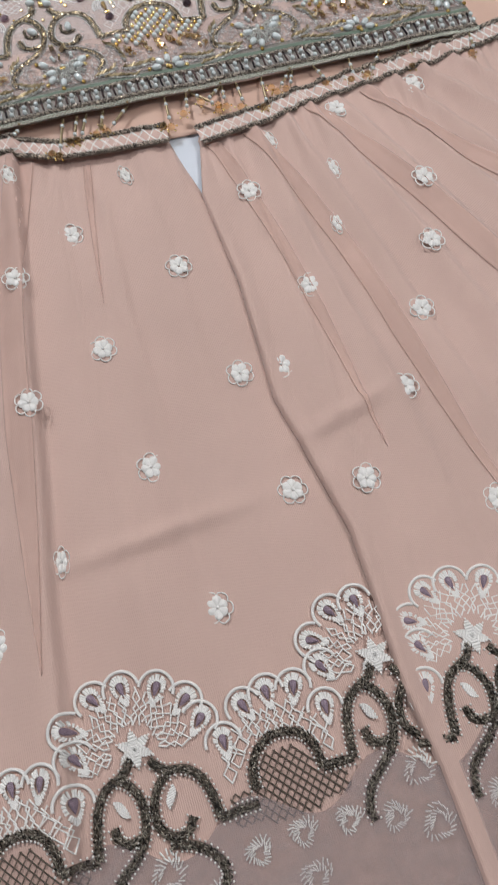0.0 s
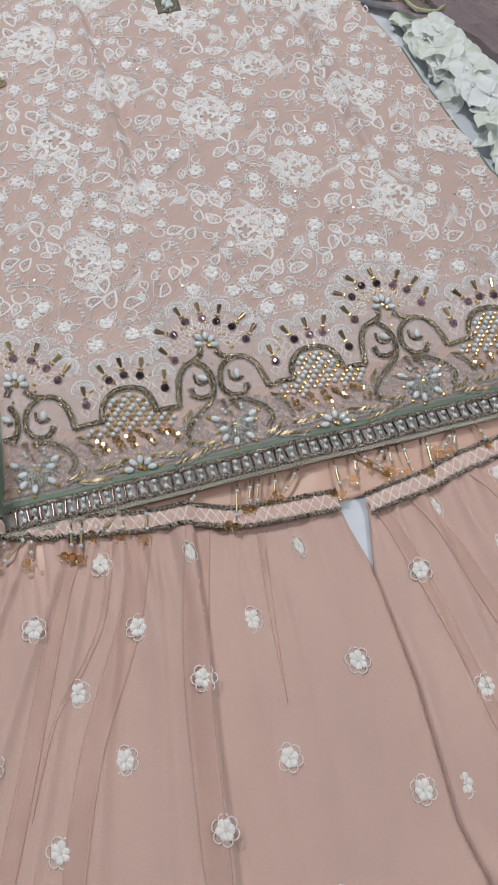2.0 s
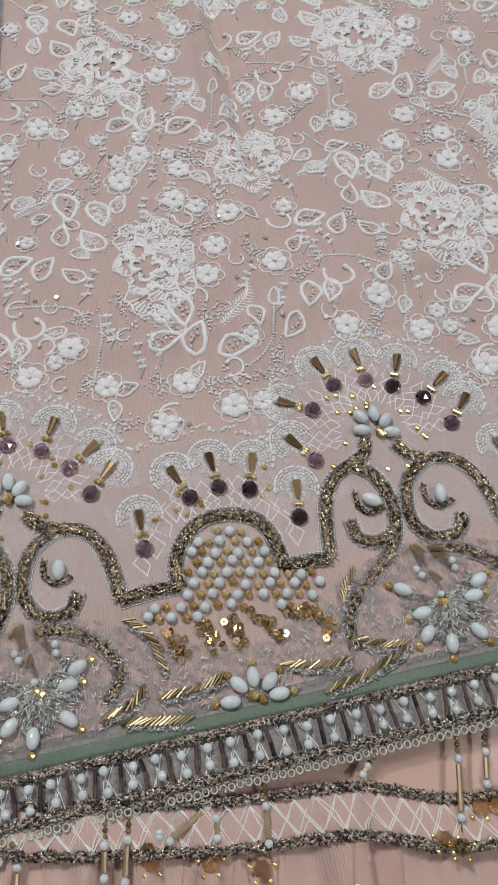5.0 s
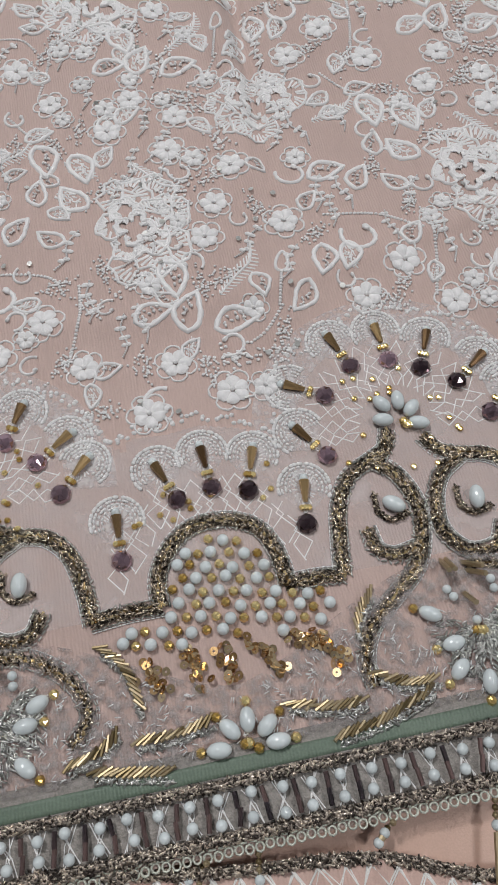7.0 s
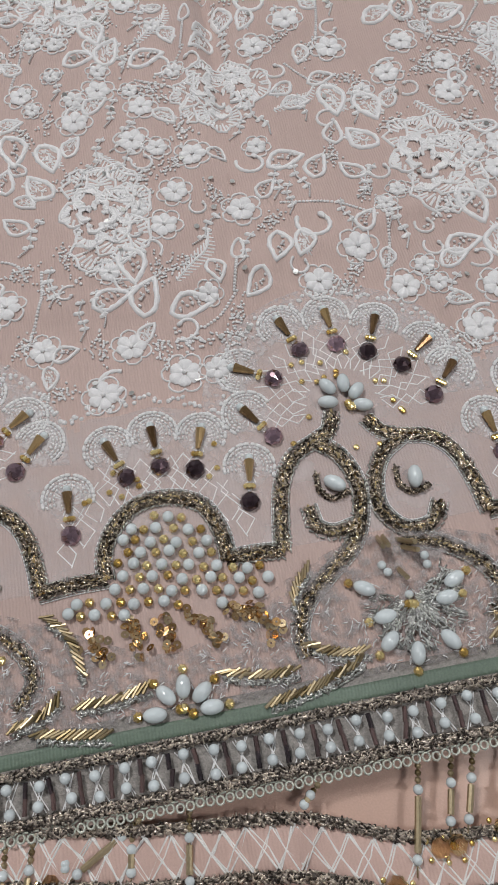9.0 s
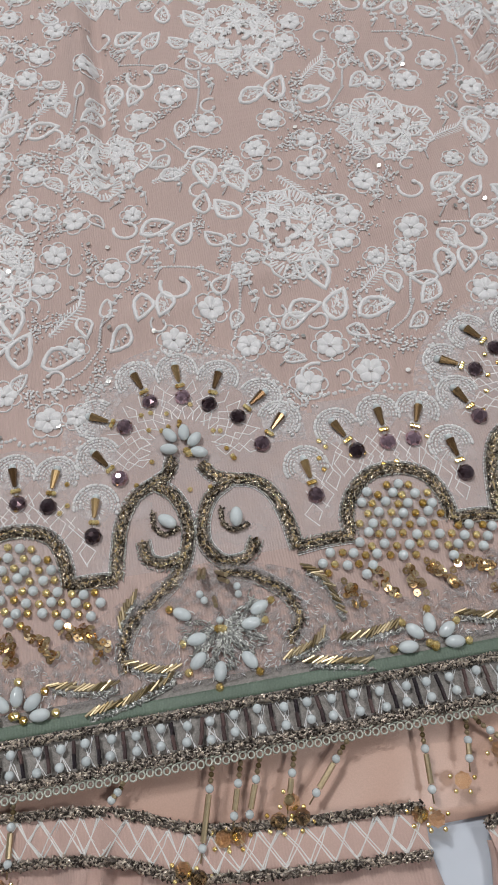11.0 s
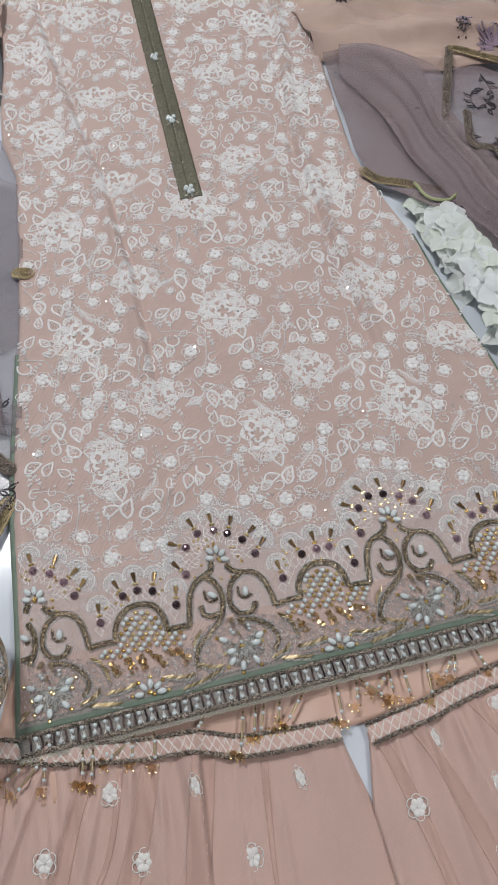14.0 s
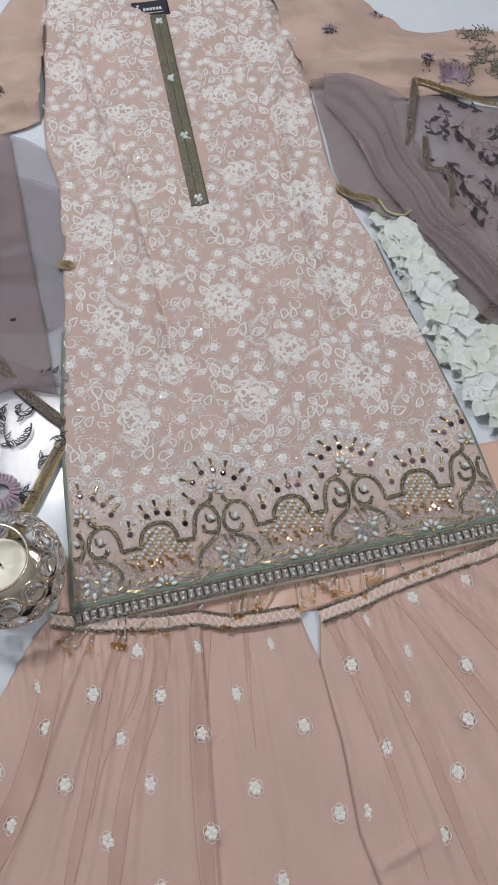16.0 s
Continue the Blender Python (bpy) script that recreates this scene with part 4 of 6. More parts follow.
def lace_sprig(name, seed):
    s, r = Shape(), random.Random(seed)
    stem = spline([(0, 0), (0.006, 0.010), (0.004, 0.022), (0.010, 0.034)], 0.0015)
    for x, y in stem:
        ball(s, (x, y, 0.0003), (0.0009, 0.0009, 0.0007), 5, 3)
    for k in (5, 10, 15, 20):
        if k < len(stem):
            x, y = stem[k]
            for sgn in (-1, 1):
                a = math.pi / 2 + sgn * 0.9 + r.gauss(0, 0.2)
                tip = [(x + 0.0022 * math.cos(a) + 0.0028 * math.cos(q * math.pi / 4), y + 0.004 * math.sin(a) + 0.0018 * math.sin(q * math.pi / 4)) for q in range(8)]
                blob(s, tip, 0.0008, -0.0001)
    return s.mesh(name, M["lace"])


def lace_patch(name, seed):
    """A loose field of French knots."""
    s, r = Shape(), random.Random(seed)
    for k in range(46):
        x, y = r.gauss(0, 0.0055), r.gauss(0, 0.0030)
        ball(s, (x, y + 0.3 * x, 0.0001), (0.0010, 0.0009, 0.0004), 5, 3)
    return s.mesh(name, M["lace"])


def lace_loop(name):
    """A bud on a dotted stem: one open loop of chain stitch."""
    s = Shape()
    for k in range(12):
        ball(s, (0.0, 0.0014 * k, 0.0002), (0.0009, 0.0008, 0.0006), 5, 3)
    ribbon(s, [(0.0026 * math.sin(q) * (1.0 - 0.25 * math.cos(q)), 0.0215 + 0.0052 * math.cos(q)) for q in np.linspace(0, 6.283, 15)[:-1]], 0.0014, 0.0010, flat, 3, closed=True)
    return s.mesh(name, M["lace"])


ROSES = [lace_rose("embroidered_rose", k) for k in range(4)]
BLOOMS = [lace_flower("embroidered_flower", 0.0090, 6, 3 * k, M["lace"]) for k in range(4)]
LEAF = [lace_leaf("embroidered_leaf", 0.0165, 0.0098, k, k % 2) for k in range(4)]
FEATHER = [lace_feather("embroidered_feather", 0.030, k) for k in range(2)]
CURLS = [lace_curl("embroidered_curl", 0.0085, k) for k in range(2)]
SPRIG = [lace_sprig("embroidered_sprig", k) for k in range(3)]
KNOTS = [lace_patch("knot_stitching", k) for k in range(3)]
BUD = [lace_loop("embroidered_bud")]

placed = {}


def border_top(u):
    """The upper edge of the hem border."""
    x = ((u + 0.027) % PERIOD) - 0.027
    return lerp(SCALLOP, x) + 0.001


def claim(u, v, room):
    """Notes the room that a motif takes."""
    placed.setdefault((int(u // 0.03), int(v // 0.03)), []).append((u, v, room))


def free(u, v, room):
    return inside(u, v, room * 0.6) and v > border_top(u) + room * 0.75 and v < neck(u) - 0.010 and not (abs(u + 0.0145) < 0.0145 + room * 0.5 and v > 0.548)


def sew(meshes, u, v, turn, sc=1.0, room=0.004):
    """Sews one motif on, where there is cloth for it; it follows the folds."""
    if not free(u, v, room):
        return
    me = rng.choice(meshes)
    claim(u, v, room)
    c, d = math.cos(turn) * sc, math.sin(turn) * sc
    s = Shape()
    s.add([(p.co.x, p.co.y, p.co.z + (kz(u + p.co.x * c - p.co.y * d, v + p.co.x * d + p.co.y * c) - kz(u, v)) / sc) for p in me.vertices], [tuple(f.vertices) for f in me.polygons])
    name = me.name.split(".")[0]
    part(name, s.mesh(name, M["lace"]), None, kurta, at=sit(u, v, kz, turn, 0.0004, sc))


ground_fill, stems = Shape(), Shape()


def stitch(meshes, u, v, turn, sc, room, tight=0.68):
    """Adds one small motif to the ground stitching, where nothing else is sewn."""
    near = [q for i in (-1, 0, 1) for j in (-1, 0, 1) for q in placed.get((int(u // 0.03) + i, int(v // 0.03) + j), ())]
    if not free(u, v, room) or any((u - a) ** 2 + (v - b) ** 2 < (tight * (room + c)) ** 2 for a, b, c in near):
        return
    claim(u, v, room)
    me = rng.choice(meshes)
    c, s = math.cos(turn) * sc, math.sin(turn) * sc
    pts = [(u + p.co.x * c - p.co.y * s, v + p.co.x * s + p.co.y * c, p.co.z) for p in me.vertices]
    ground_fill.add([(x, y, kz(x, y) + 0.0004 + z) for x, y, z in pts], [tuple(f.vertices) for f in me.polygons])


def dotted(points):
    """A stem of French knots along a curve."""
    for u, v in spline(points, 0.0016):
        if free(u, v, 0.003):
            ball(stems, (u, v, kz(u, v) + 0.0002), (0.0010, 0.0009, 0.0006), 5, 3)


# one repeat of the embroidery, in metres from the heart of its tall rose
ACROSS, ALONG = 0.160, 0.157
FLOWERS = [(0.0227, 0.0396), (0.0507, 0.0226), (0.0379, 0.0020), (0.0302, -0.0164), (0.0677, -0.0160), (-0.0445, -0.0470), (-0.0656, -0.0618), (-0.0286, -0.0731), (0.0094, -0.0797), (0.0285, -0.0964), (-0.0050, -0.1000)]
LEAFLETS = [(-0.0368, 0.0465, -1.37, 1.25), (-0.0360, 0.0622, 0.10, 0.85), (-0.0195, 0.0375, -1.18, 1.15), (-0.0062, 0.0415, 1.06, 0.82), (-0.0232, 0.0198, 2.21, 1.12), (-0.0392, 0.0253, 1.43, 0.92),
            (-0.0651, 0.0098, 0.34, 1.12), (-0.0511, 0.0038, 0.97, 1.0), (-0.0363, -0.0006, 2.44, 0.86), (0.0113, -0.0362, -1.36, 1.2), (0.0033, -0.0554, 0.29, 1.06), (0.0188, -0.0544, 1.22, 1.2),
            (0.0372, -0.0634, 0.24, 1.15), (0.0491, -0.0483, -1.33, 0.82), (0.0662, -0.0565, -2.27, 0.95), (-0.0812, -0.0402, -1.80, 1.05), (-0.0688, -0.0417, -1.88, 0.95)]
CURL_AT = [(-0.0600, -0.0290, 2.2, 1.15), (-0.0008, -0.0966, 0.6, 0.95), (0.0774, 0.0123, 2.4, 0.95), (0.0420, 0.0900, 4.0, 0.9)]
BROAD = (0.0721, 0.0605)
for row in range(6):
    for col in range(-2, 4):
        o = (-0.0185 + ACROSS * (col), 0.2285 + ALONG * row)
        put = lambda du, dv: (o[0] + du + rng.gauss(0, 0.0008), o[1] + dv + rng.gauss(0, 0.0008))  # noqa: E731
        sew(ROSES, *put(0, -0.002), rng.uniform(-0.25, 0.25), 1.05, 0.020)
        sew(ROSES, *put(*BROAD), 1.1 + rng.uniform(-0.2, 0.2), 0.92, 0.018)
        for du, dv in FLOWERS:
            sew(BLOOMS, *put(du, dv), rng.uniform(0, 6), rng.uniform(0.92, 1.04), 0.0085)
        for du, dv, turn, sc in LEAFLETS:
            sew(LEAF, *put(du, dv), turn + rng.gauss(0, 0.06), sc, 0.0068)
        for du, dv, turn, sc in CURL_AT:
            sew(CURLS, *put(du, dv), turn, sc, 0.0078)
        sew(FEATHER, *put(0.0335, -0.0490), 0.55, 0.95, 0.006)
        sew(FEATHER, *put(0.0050, 0.0350), -1.15, 0.95, 0.006)
        sew(FEATHER, *put(0.0950, 0.0450), 0.15, 0.85, 0.006)
        sew(BUD, *put(0.0568, -0.0600), -0.25, 1.05, 0.005)
        for du, dv, turn in ((0.0000, -0.0330, 0.3), (0.0350, -0.0809, -0.4), (0.0300, -0.0530, 0.9), (0.0250, 0.0160, 0.5), (0.0480, 0.0420, 1.2)):
            stitch(KNOTS, *put(du, dv), turn, 1.0, 0.0045, 0.5)
        for du, dv, turn in ((-0.0238, -0.0519, 0.2), (-0.0605, -0.0153, 0.4), (-0.0380, -0.0207, -0.3), (0.0860, -0.0120, 0.0), (-0.0700, 0.0300, 0.6)):
            stitch(SPRIG, *put(du, dv), turn, 0.65, 0.0042, 0.6)
        dotted([put(-0.0268, -0.0308), put(-0.0290, -0.0480), put(-0.0348, -0.0667)])
        dotted([put(-0.0735, -0.0161), put(-0.0534, -0.0193), put(-0.0399, -0.0251), put(-0.0330, -0.0330)])
        dotted([put(0.0568, -0.0600), put(0.0500, -0.0700), put(0.0420, -0.0760)])
        dotted([put(0.0300, 0.0800), put(0.0480, 0.0700), put(0.0600, 0.0520)])
        dotted([put(-0.0300, 0.0560), put(-0.0420, 0.0640), put(-0.0520, 0.0780)])
# small stitching in the gaps that are left
for k in range(3600):
    u, v = rng.uniform(-0.28, 0.28), rng.uniform(0.12, 1.05)
    pick = rng.random()
    if pick < 0.25:
        stitch(KNOTS, u, v, rng.uniform(0, 6), 0.75, 0.0050)
    elif pick < 0.45:
        stitch(SPRIG, u, v, rng.uniform(-0.7, 0.7), rng.uniform(0.5, 0.65), 0.0055)
    elif pick < 0.60:
        stitch(CURLS, u, v, rng.uniform(0, 6), rng.uniform(0.6, 0.8), 0.0062)
    elif pick < 0.85:
        stitch(LEAF, u, v, rng.uniform(0, 6), rng.uniform(0.65, 0.9), 0.0062)
    else:
        stitch(BLOOMS, u, v, rng.uniform(0, 6), rng.uniform(0.6, 0.8), 0.0065)
part("ground_embroidery", ground_fill, M["lace"], kurta, "small white stitched sprays", kind="stuff")
part("dotted_stemwork", stems, M["lace"], kurta, kind="stuff")
# small silver sequins that catch the light
spark = Shape()
for k in range(260):
    u, v = rng.uniform(-0.26, 0.26), rng.uniform(0.12, 1.0)
    if inside(u, v, 0.004) and v > border_top(u) and v < neck(u) - 0.01:
        prisms(spark, [(u, v, kz(u, v) + 0.0012)], [(rng.gauss(0, 0.3), rng.gauss(0, 0.3), 1)], 0.0003, 0.0013, 7)
part("clear_sequin_work", spark, M["silver"], kurta, "tiny silver sequins", False, kind="stuff")

# ---- placket ----
def placket_point(s, r):
    v = 0.553 + 0.402 * r
    u = -0.0165 + 0.010 * (r - 0.3) * 0.6 + (s - 0.5) * 0.0275
    return (u, v, kz(u, v) + 0.0022 - 0.0016 * max(0, 1 - min(s, 1 - s) / 0.06) - 0.0012 * hump(s - 0.5, 0.035) + 0.0004 * math.sin(v * 190 + 2 * s))


placket = part("placket", sheet(placket_point, 26, 120, 0.0015), M["placket"], kurta, "olive gold tissue front placket")
for r in (0.03, 0.335, 0.64, 0.955):
    x, y, z = placket_point(0.5, r)
    for k in range(6):
        a = k * 1.05 + rng.gauss(0, 0.2)
        d = 0.0042 if k else 0
        part("button_pearl", PEARL, None, placket, at=Matrix.Translation((x + 1.15 * d * math.cos(a), y + 1.15 * d * math.sin(a), z)) @ Matrix.Scale(1.25, 4))
    s = Shape()
    for k in range(3):
        a = -1.57 + (k - 1) * 0.75
        ribbon(s, [(x + 0.004 * math.cos(a), y + 0.004 * math.sin(a)), (x + 0.008 * math.cos(a + 0.2), y + 0.008 * math.sin(a + 0.2)), (x + 0.0115 * math.cos(a), y + 0.0115 * math.sin(a))], 0.0026, 0.0016, lambda p, q: z)
    part("button_sprig", s, M["silver"], placket, "silver sprig")

tag = part("neck_label", sheet(lambda s, r: (-0.052 + 0.062 * s, 0.953 + 0.042 * r + 0.005 * (s - 0.5) ** 2, 0.0062 + 0.001 * r), 12, 6, 0.0006), M["label"], kurta, "navy woven label inside the neck")
for k, (a, b, v) in enumerate(((0.018, 0.050, 0.9730), (0.010, 0.052, 0.9665))):
    s = Shape()
    if k == 0:
        for q in range(6):
            box(s, (-0.052 + a + q * 0.0055, v, 0.0063), (-0.052 + a + q * 0.0055 + 0.004, v + 0.006, 0.0080))
    else:
        box(s, (-0.052 + a, v, 0.0063), (-0.052 + b, v + 0.0010, 0.0080))
    part("label_bar", s, M["label_ink"], tag, smooth=False)

# ---- sleeves ----
def sleeve(name, upper, lower, seed, label):
    """Cloth between two edges, each a list of places from shoulder to cuff."""
    up, lo = spline(upper, 0.01), spline(lower, 0.01)

    def fn(s, r):
        a = np.array(up[min(len(up) - 1, int(s * (len(up) - 1)))])
        b = np.array(lo[min(len(lo) - 1, int(s * (len(lo) - 1)))])
        p = a + (b - a) * r
        z = 0.014 + 0.004 * math.sin(math.pi * r) + 0.016 * noise.noise((p[0] * 9 + seed, p[1] * 20, 3)) + 0.016 * (0.3 - abs(noise.noise((p[0] * 13 + 2 * p[1] + seed, p[1] * 26 + 9 * p[0], 8)))) + 0.003 * noise.noise((p[0] * 40, p[1] * 50, 8)) + 0.007 * hump(r - 0.75 + 0.2 * s, 0.05) - 0.005 * hump(r - 0.5 + 0.3 * s, 0.04) + 0.006 * hump(r - 0.9 + 0.5 * s, 0.04)
        return (p[0], p[1], max(0.006, z - 0.008 * max(0, 1 - min(r, 1 - r) / 0.06)))

    return part(name, sheet(fn, 60, 50), M["organza"], kurta, label), fn


right_sleeve, rfn = sleeve("sleeve", [(0.1773, 1.0540), (0.2526, 0.9999), (0.3415, 0.9304), (0.3773, 0.8806), (0.4123, 0.8450), (0.5521, 0.8137), (0.7548, 0.7635)],
                           [(0.1982, 0.7585), (0.2270, 0.7528), (0.2546, 0.7595), (0.3184, 0.7161), (0.3632, 0.7016), (0.5023, 0.6746), (0.7045, 0.6267)], 1, "sheer peach sleeve with embroidered cuff, spread out")
left_sleeve, lfn = sleeve("sleeve", [(-0.1875, 1.0477), (-0.2506, 1.0218), (-0.3385, 0.9555), (-0.4202, 0.8958), (-0.4909, 0.8485), (-0.5802, 0.7789), (-0.6780, 0.7101)],
                          [(-0.2333, 0.7652), (-0.2570, 0.7555), (-0.2982, 0.7470), (-0.3747, 0.7215), (-0.4353, 0.6975), (-0.5143, 0.6300), (-0.6119, 0.5628)], 5, "sheer peach sleeve, spread out")


def lie_on(fn, n=110, m=90):
    """Height of a crumpled cloth over any place of the plan."""
    g = np.array([fn(i / n, j / m) for i in range(n + 1) for j in range(m + 1)])

    def height(x, y):
        d = (g[:, 0] - x) ** 2 + (g[:, 1] - y) ** 2
        k = np.argpartition(d, 4)[:4]
        return float(g[k, 2].max()) + 0.0012

    return height


rz, lz = lie_on(rfn), lie_on(lfn)


def sleeve_motif(parent, x, y, height, seed):
    """A small beaded sprig: dark petals round a stone."""
    s, r = Shape(), random.Random(seed)
    for k in range(9):
        a = 2 * math.pi * k / 9 + r.gauss(0, 0.15)
        d = 0.0085 * r.uniform(0.7, 1.15)
        c = (x + d * 0.6 * math.cos(a), y + d * 0.6 * math.sin(a))
        blob(s, [(c[0] + 0.0034 * math.cos(q) * math.cos(a) - 0.0014 * math.sin(q) * math.sin(a), c[1] + 0.0034 * math.cos(q) * math.sin(a) + 0.0014 * math.sin(q) * math.cos(a)) for q in (0, 0.8, 1.6, 2.4, 3.1, 3.9, 4.7, 5.5)], 0.0012, height(*c))
        ball(s, (x + d * 1.2 * math.cos(a), y + d * 1.2 * math.sin(a), height(x + d * 1.2 * math.cos(a), y + d * 1.2 * math.sin(a))), (0.0014, 0.0014, 0.0012), 6, 4)
    part("sleeve_sprig", s, M["lilac"] if seed % 2 else M["black"], parent, "dark lilac beaded sprig")


for n, (s, r) in enumerate(((0.13, 0.60), (0.33, 0.16), (0.42, 0.72))):
    sleeve_motif(right_sleeve, *rfn(s, r)[:2], rz, n)
    sleeve_motif(right_sleeve, rfn(s, r)[0] + 0.003, rfn(s, r)[1] + 0.004, rz, n + 1)
for n, (s, r) in enumerate(((0.16, 0.72), (0.42, 0.5))):
    sleeve_motif(left_sleeve, *lfn(s, r)[:2], lz, n)

# cuff: a lilac starburst and grey-green vines with black beads
burst, vines, dots = Shape(), Shape(), Shape()
bx, by, bz = rfn(0.50, 0.80)
for k in range(40):
    a = radians(-10 + 200 * k / 39) + rng.gauss(0, 0.04)
    d = rng.uniform(0.020, 0.036)
    ribbon(burst, [(bx + 0.006 * math.cos(a), by + 0.006 * math.sin(a)), (bx + 0.5 * d * math.cos(a), by + 0.5 * d * math.sin(a)), (bx + d * math.cos(a), by + d * math.sin(a))], 0.0026, 0.0012, rz)
    if k % 2:
        ball(dots, (bx + 0.7 * d * math.cos(a), by + 0.7 * d * math.sin(a), rz(bx + 0.7 * d * math.cos(a), by + 0.7 * d * math.sin(a)) + 0.001), (0.0013, 0.0013, 0.001), 6, 4)
for k in range(40):
    s0, r0 = rng.uniform(0.56, 0.97), rng.uniform(0.04, 0.92)
    x, y, z = rfn(s0, r0)
    a, path = rng.uniform(0, 6.28), []
    bend = rng.gauss(0, 0.16)
    for q in range(16):
        path.append((x, y))
        x, y, a = x + 0.0024 * math.cos(a), y + 0.0024 * math.sin(a), a + bend
        if q % 3 == 2:
            for sgn in (-1, 1):
                e = a + sgn * 0.9
                ribbon(vines, [(x, y), (x + 0.004 * math.cos(e), y + 0.004 * math.sin(e)), (x + 0.0085 * math.cos(e), y + 0.0085 * math.sin(e))], 0.0014, 0.0009, rz)
                ball(dots, (x + 0.0095 * math.cos(e), y + 0.0095 * math.sin(e), rz(x + 0.0095 * math.cos(e), y + 0.0095 * math.sin(e))), (0.0012, 0.0012, 0.001), 6, 4)
    ribbon(vines, path, 0.0013, 0.0009, rz)
part("starburst", burst, M["lilac"], right_sleeve, "lilac embroidered starburst")
part("vine_stitching", vines, M["grey_green"], right_sleeve, "grey-green embroidered vines", kind="stuff")
part("black_beadwork", dots, M["black"], right_sleeve, "small black beads", kind="stuff")

# ---- bead tassels along the hem: where they hang from, angle, length, ambers ----
TASSELS = [(-0.2797, 208, 0.024, 2), (-0.2660, 220, 0.034, 2), (-0.2649, 261, 0.022, 2), (-0.2333, 262, 0.024, 3), (-0.2242, 258, 0.027, 3), (-0.2133, 263, 0.015, 2), (-0.1914, 262, 0.020, 2), (-0.1877, 208, 0.031, 2),
           (-0.1724, 262, 0.026, 2), (-0.1286, 222, 0.010, 0), (-0.0948, 254, 0.034, 3), (-0.0835, 253, 0.025, 2), (-0.0759, 249, 0.026, 2), (-0.0621, 252, 0.023, 2), (-0.0410, 226, 0.028, 3),
           (-0.0112, 265, 0.028, 3), (0.0071, 258, 0.020, 2), (0.0093, 312, 0.028, 2), (0.0375, 220, 0.022, 2), (0.0375, 263, 0.019, 3), (0.0500, 268, 0.025, 2), (0.0718, 262, 0.031, 2),
           (0.0977, 228, 0.022, 3), (0.0996, 246, 0.019, 2), (0.118, 285, 0.020, 2), (0.150, 262, 0.022, 2), (0.178, 235, 0.026, 2), (0.205, 262, 0.022, 2), (0.228, 300, 0.022, 2), (0.262, 258, 0.022, 2)]
AMBER = stone_mesh("amber_bead", 0.0034, 0.0042, M["amber"], 7)


def under(u, v):
    """The height of what the tassels lie on."""
    return max(0.0085, kz(u, v) + 0.001 if v > -0.0315 else 0.0105)


for u, deg, length, ambers in TASSELS:
    a = radians(deg)
    c, s = math.cos(a), math.sin(a)
    at = lambda d, lift=0.0: (u + c * d, -0.0305 + s * d, under(u + c * d, -0.0305 + s * d) + lift)  # noqa: E731
    thread = Shape()
    prisms(thread, [at(length / 2, 0.001)], [(c, s, 0)], length, 0.0003, 4)
    for k in range(3):
        ball(thread, at(0.0012 + 0.0022 * k, 0.0008), (0.0012, 0.0012, 0.0011), 6, 4)
    tassel = part("tassel", thread, M["gold"], kurta, "bead tassel with gold tubes and amber drops")
    for d in (0.0085, length - 0.005):
        part("pearl", SMALL, None, tassel, at=Matrix.Translation(at(d)))
    tube = Shape()
    prisms(tube, [at((0.0105 + length - 0.007) / 2, 0.0016)], [(c, s, 0)], max(0.004, length - 0.0175), 0.00115, 8)
    part("gold_tube", tube, M["gold"], tassel, smooth=False)
    for k in range(max(1, ambers - 1) if ambers else 0):
        off = (k - (ambers - 1) / 2) * 0.0060
        x, y, z = at(length + 0.003 + 0.002 * (k % 2))
        x, y = x - s * off, y + c * off
        part("amber_bead", AMBER, None, tassel, at=Matrix.Translation((x, y, z)) @ Matrix.Rotation(rng.uniform(0, 3), 4, "Z"))
        for q in range(4):
            e = a + radians(-105 + 70 * q)
            part("loop_bead", TINY, None, tassel, at=Matrix.Translation((x + 0.0048 * math.cos(e), y + 0.0048 * math.sin(e), z)) @ Matrix.Scale(0.75, 4))

# ---- trousers ----
trousers = thing("trousers", "dusty peach flared trousers with white flower sprigs laid under the tunic", "trousers")


def waist(s, r):
    v = -0.066 + 0.165 * r
    left = -0.307 + 0.35 * max(0.0, v + 0.01)
    u = left + (0.335 - left) * s
    return (u, v, 0.0040 + 0.0016 * math.sin(u * 60 + 9 * noise.noise((u * 8, v * 10, 0))) * (1 - r) + 0.003 * noise.noise((u * 16, v * 18, 5)) * min(1, 4 * r))


part("waist_panel", sheet(waist, 120, 30), M["satin"], trousers, "bright peach satin lining above the waistband")
BAND_L = [(-0.311, -0.0115), (-0.261, -0.0280), (-0.2188, -0.0370), (-0.1835, -0.0430), (-0.1391, -0.0478), (-0.1078, -0.0590), (-0.0774, -0.0630), (-0.046, -0.0650), (-0.0185, -0.0665)]
BAND_R = [(0.005, -0.0765), (0.030, -0.0725), (0.0610, -0.0690), (0.0856, -0.0630), (0.123, -0.0570), (0.190, -0.0485), (0.2315, -0.0445), (0.283, -0.0326), (0.335, -0.022)]


def band_v(u):
    b = BAND_L if u < -0.007 else BAND_R
    return lerp(b, u)


SEAM = [(-0.80, 0.004), (-0.562, 0.005), (-0.518, 0.0005), (-0.4535, 0.0042), (-0.419, 0.0049), (-0.349, -0.0058), (-0.316, -0.0111), (-0.22, -0.0061), (-0.132, -0.0085), (-0.08, 0.0045), (-0.05, 0.0050)]


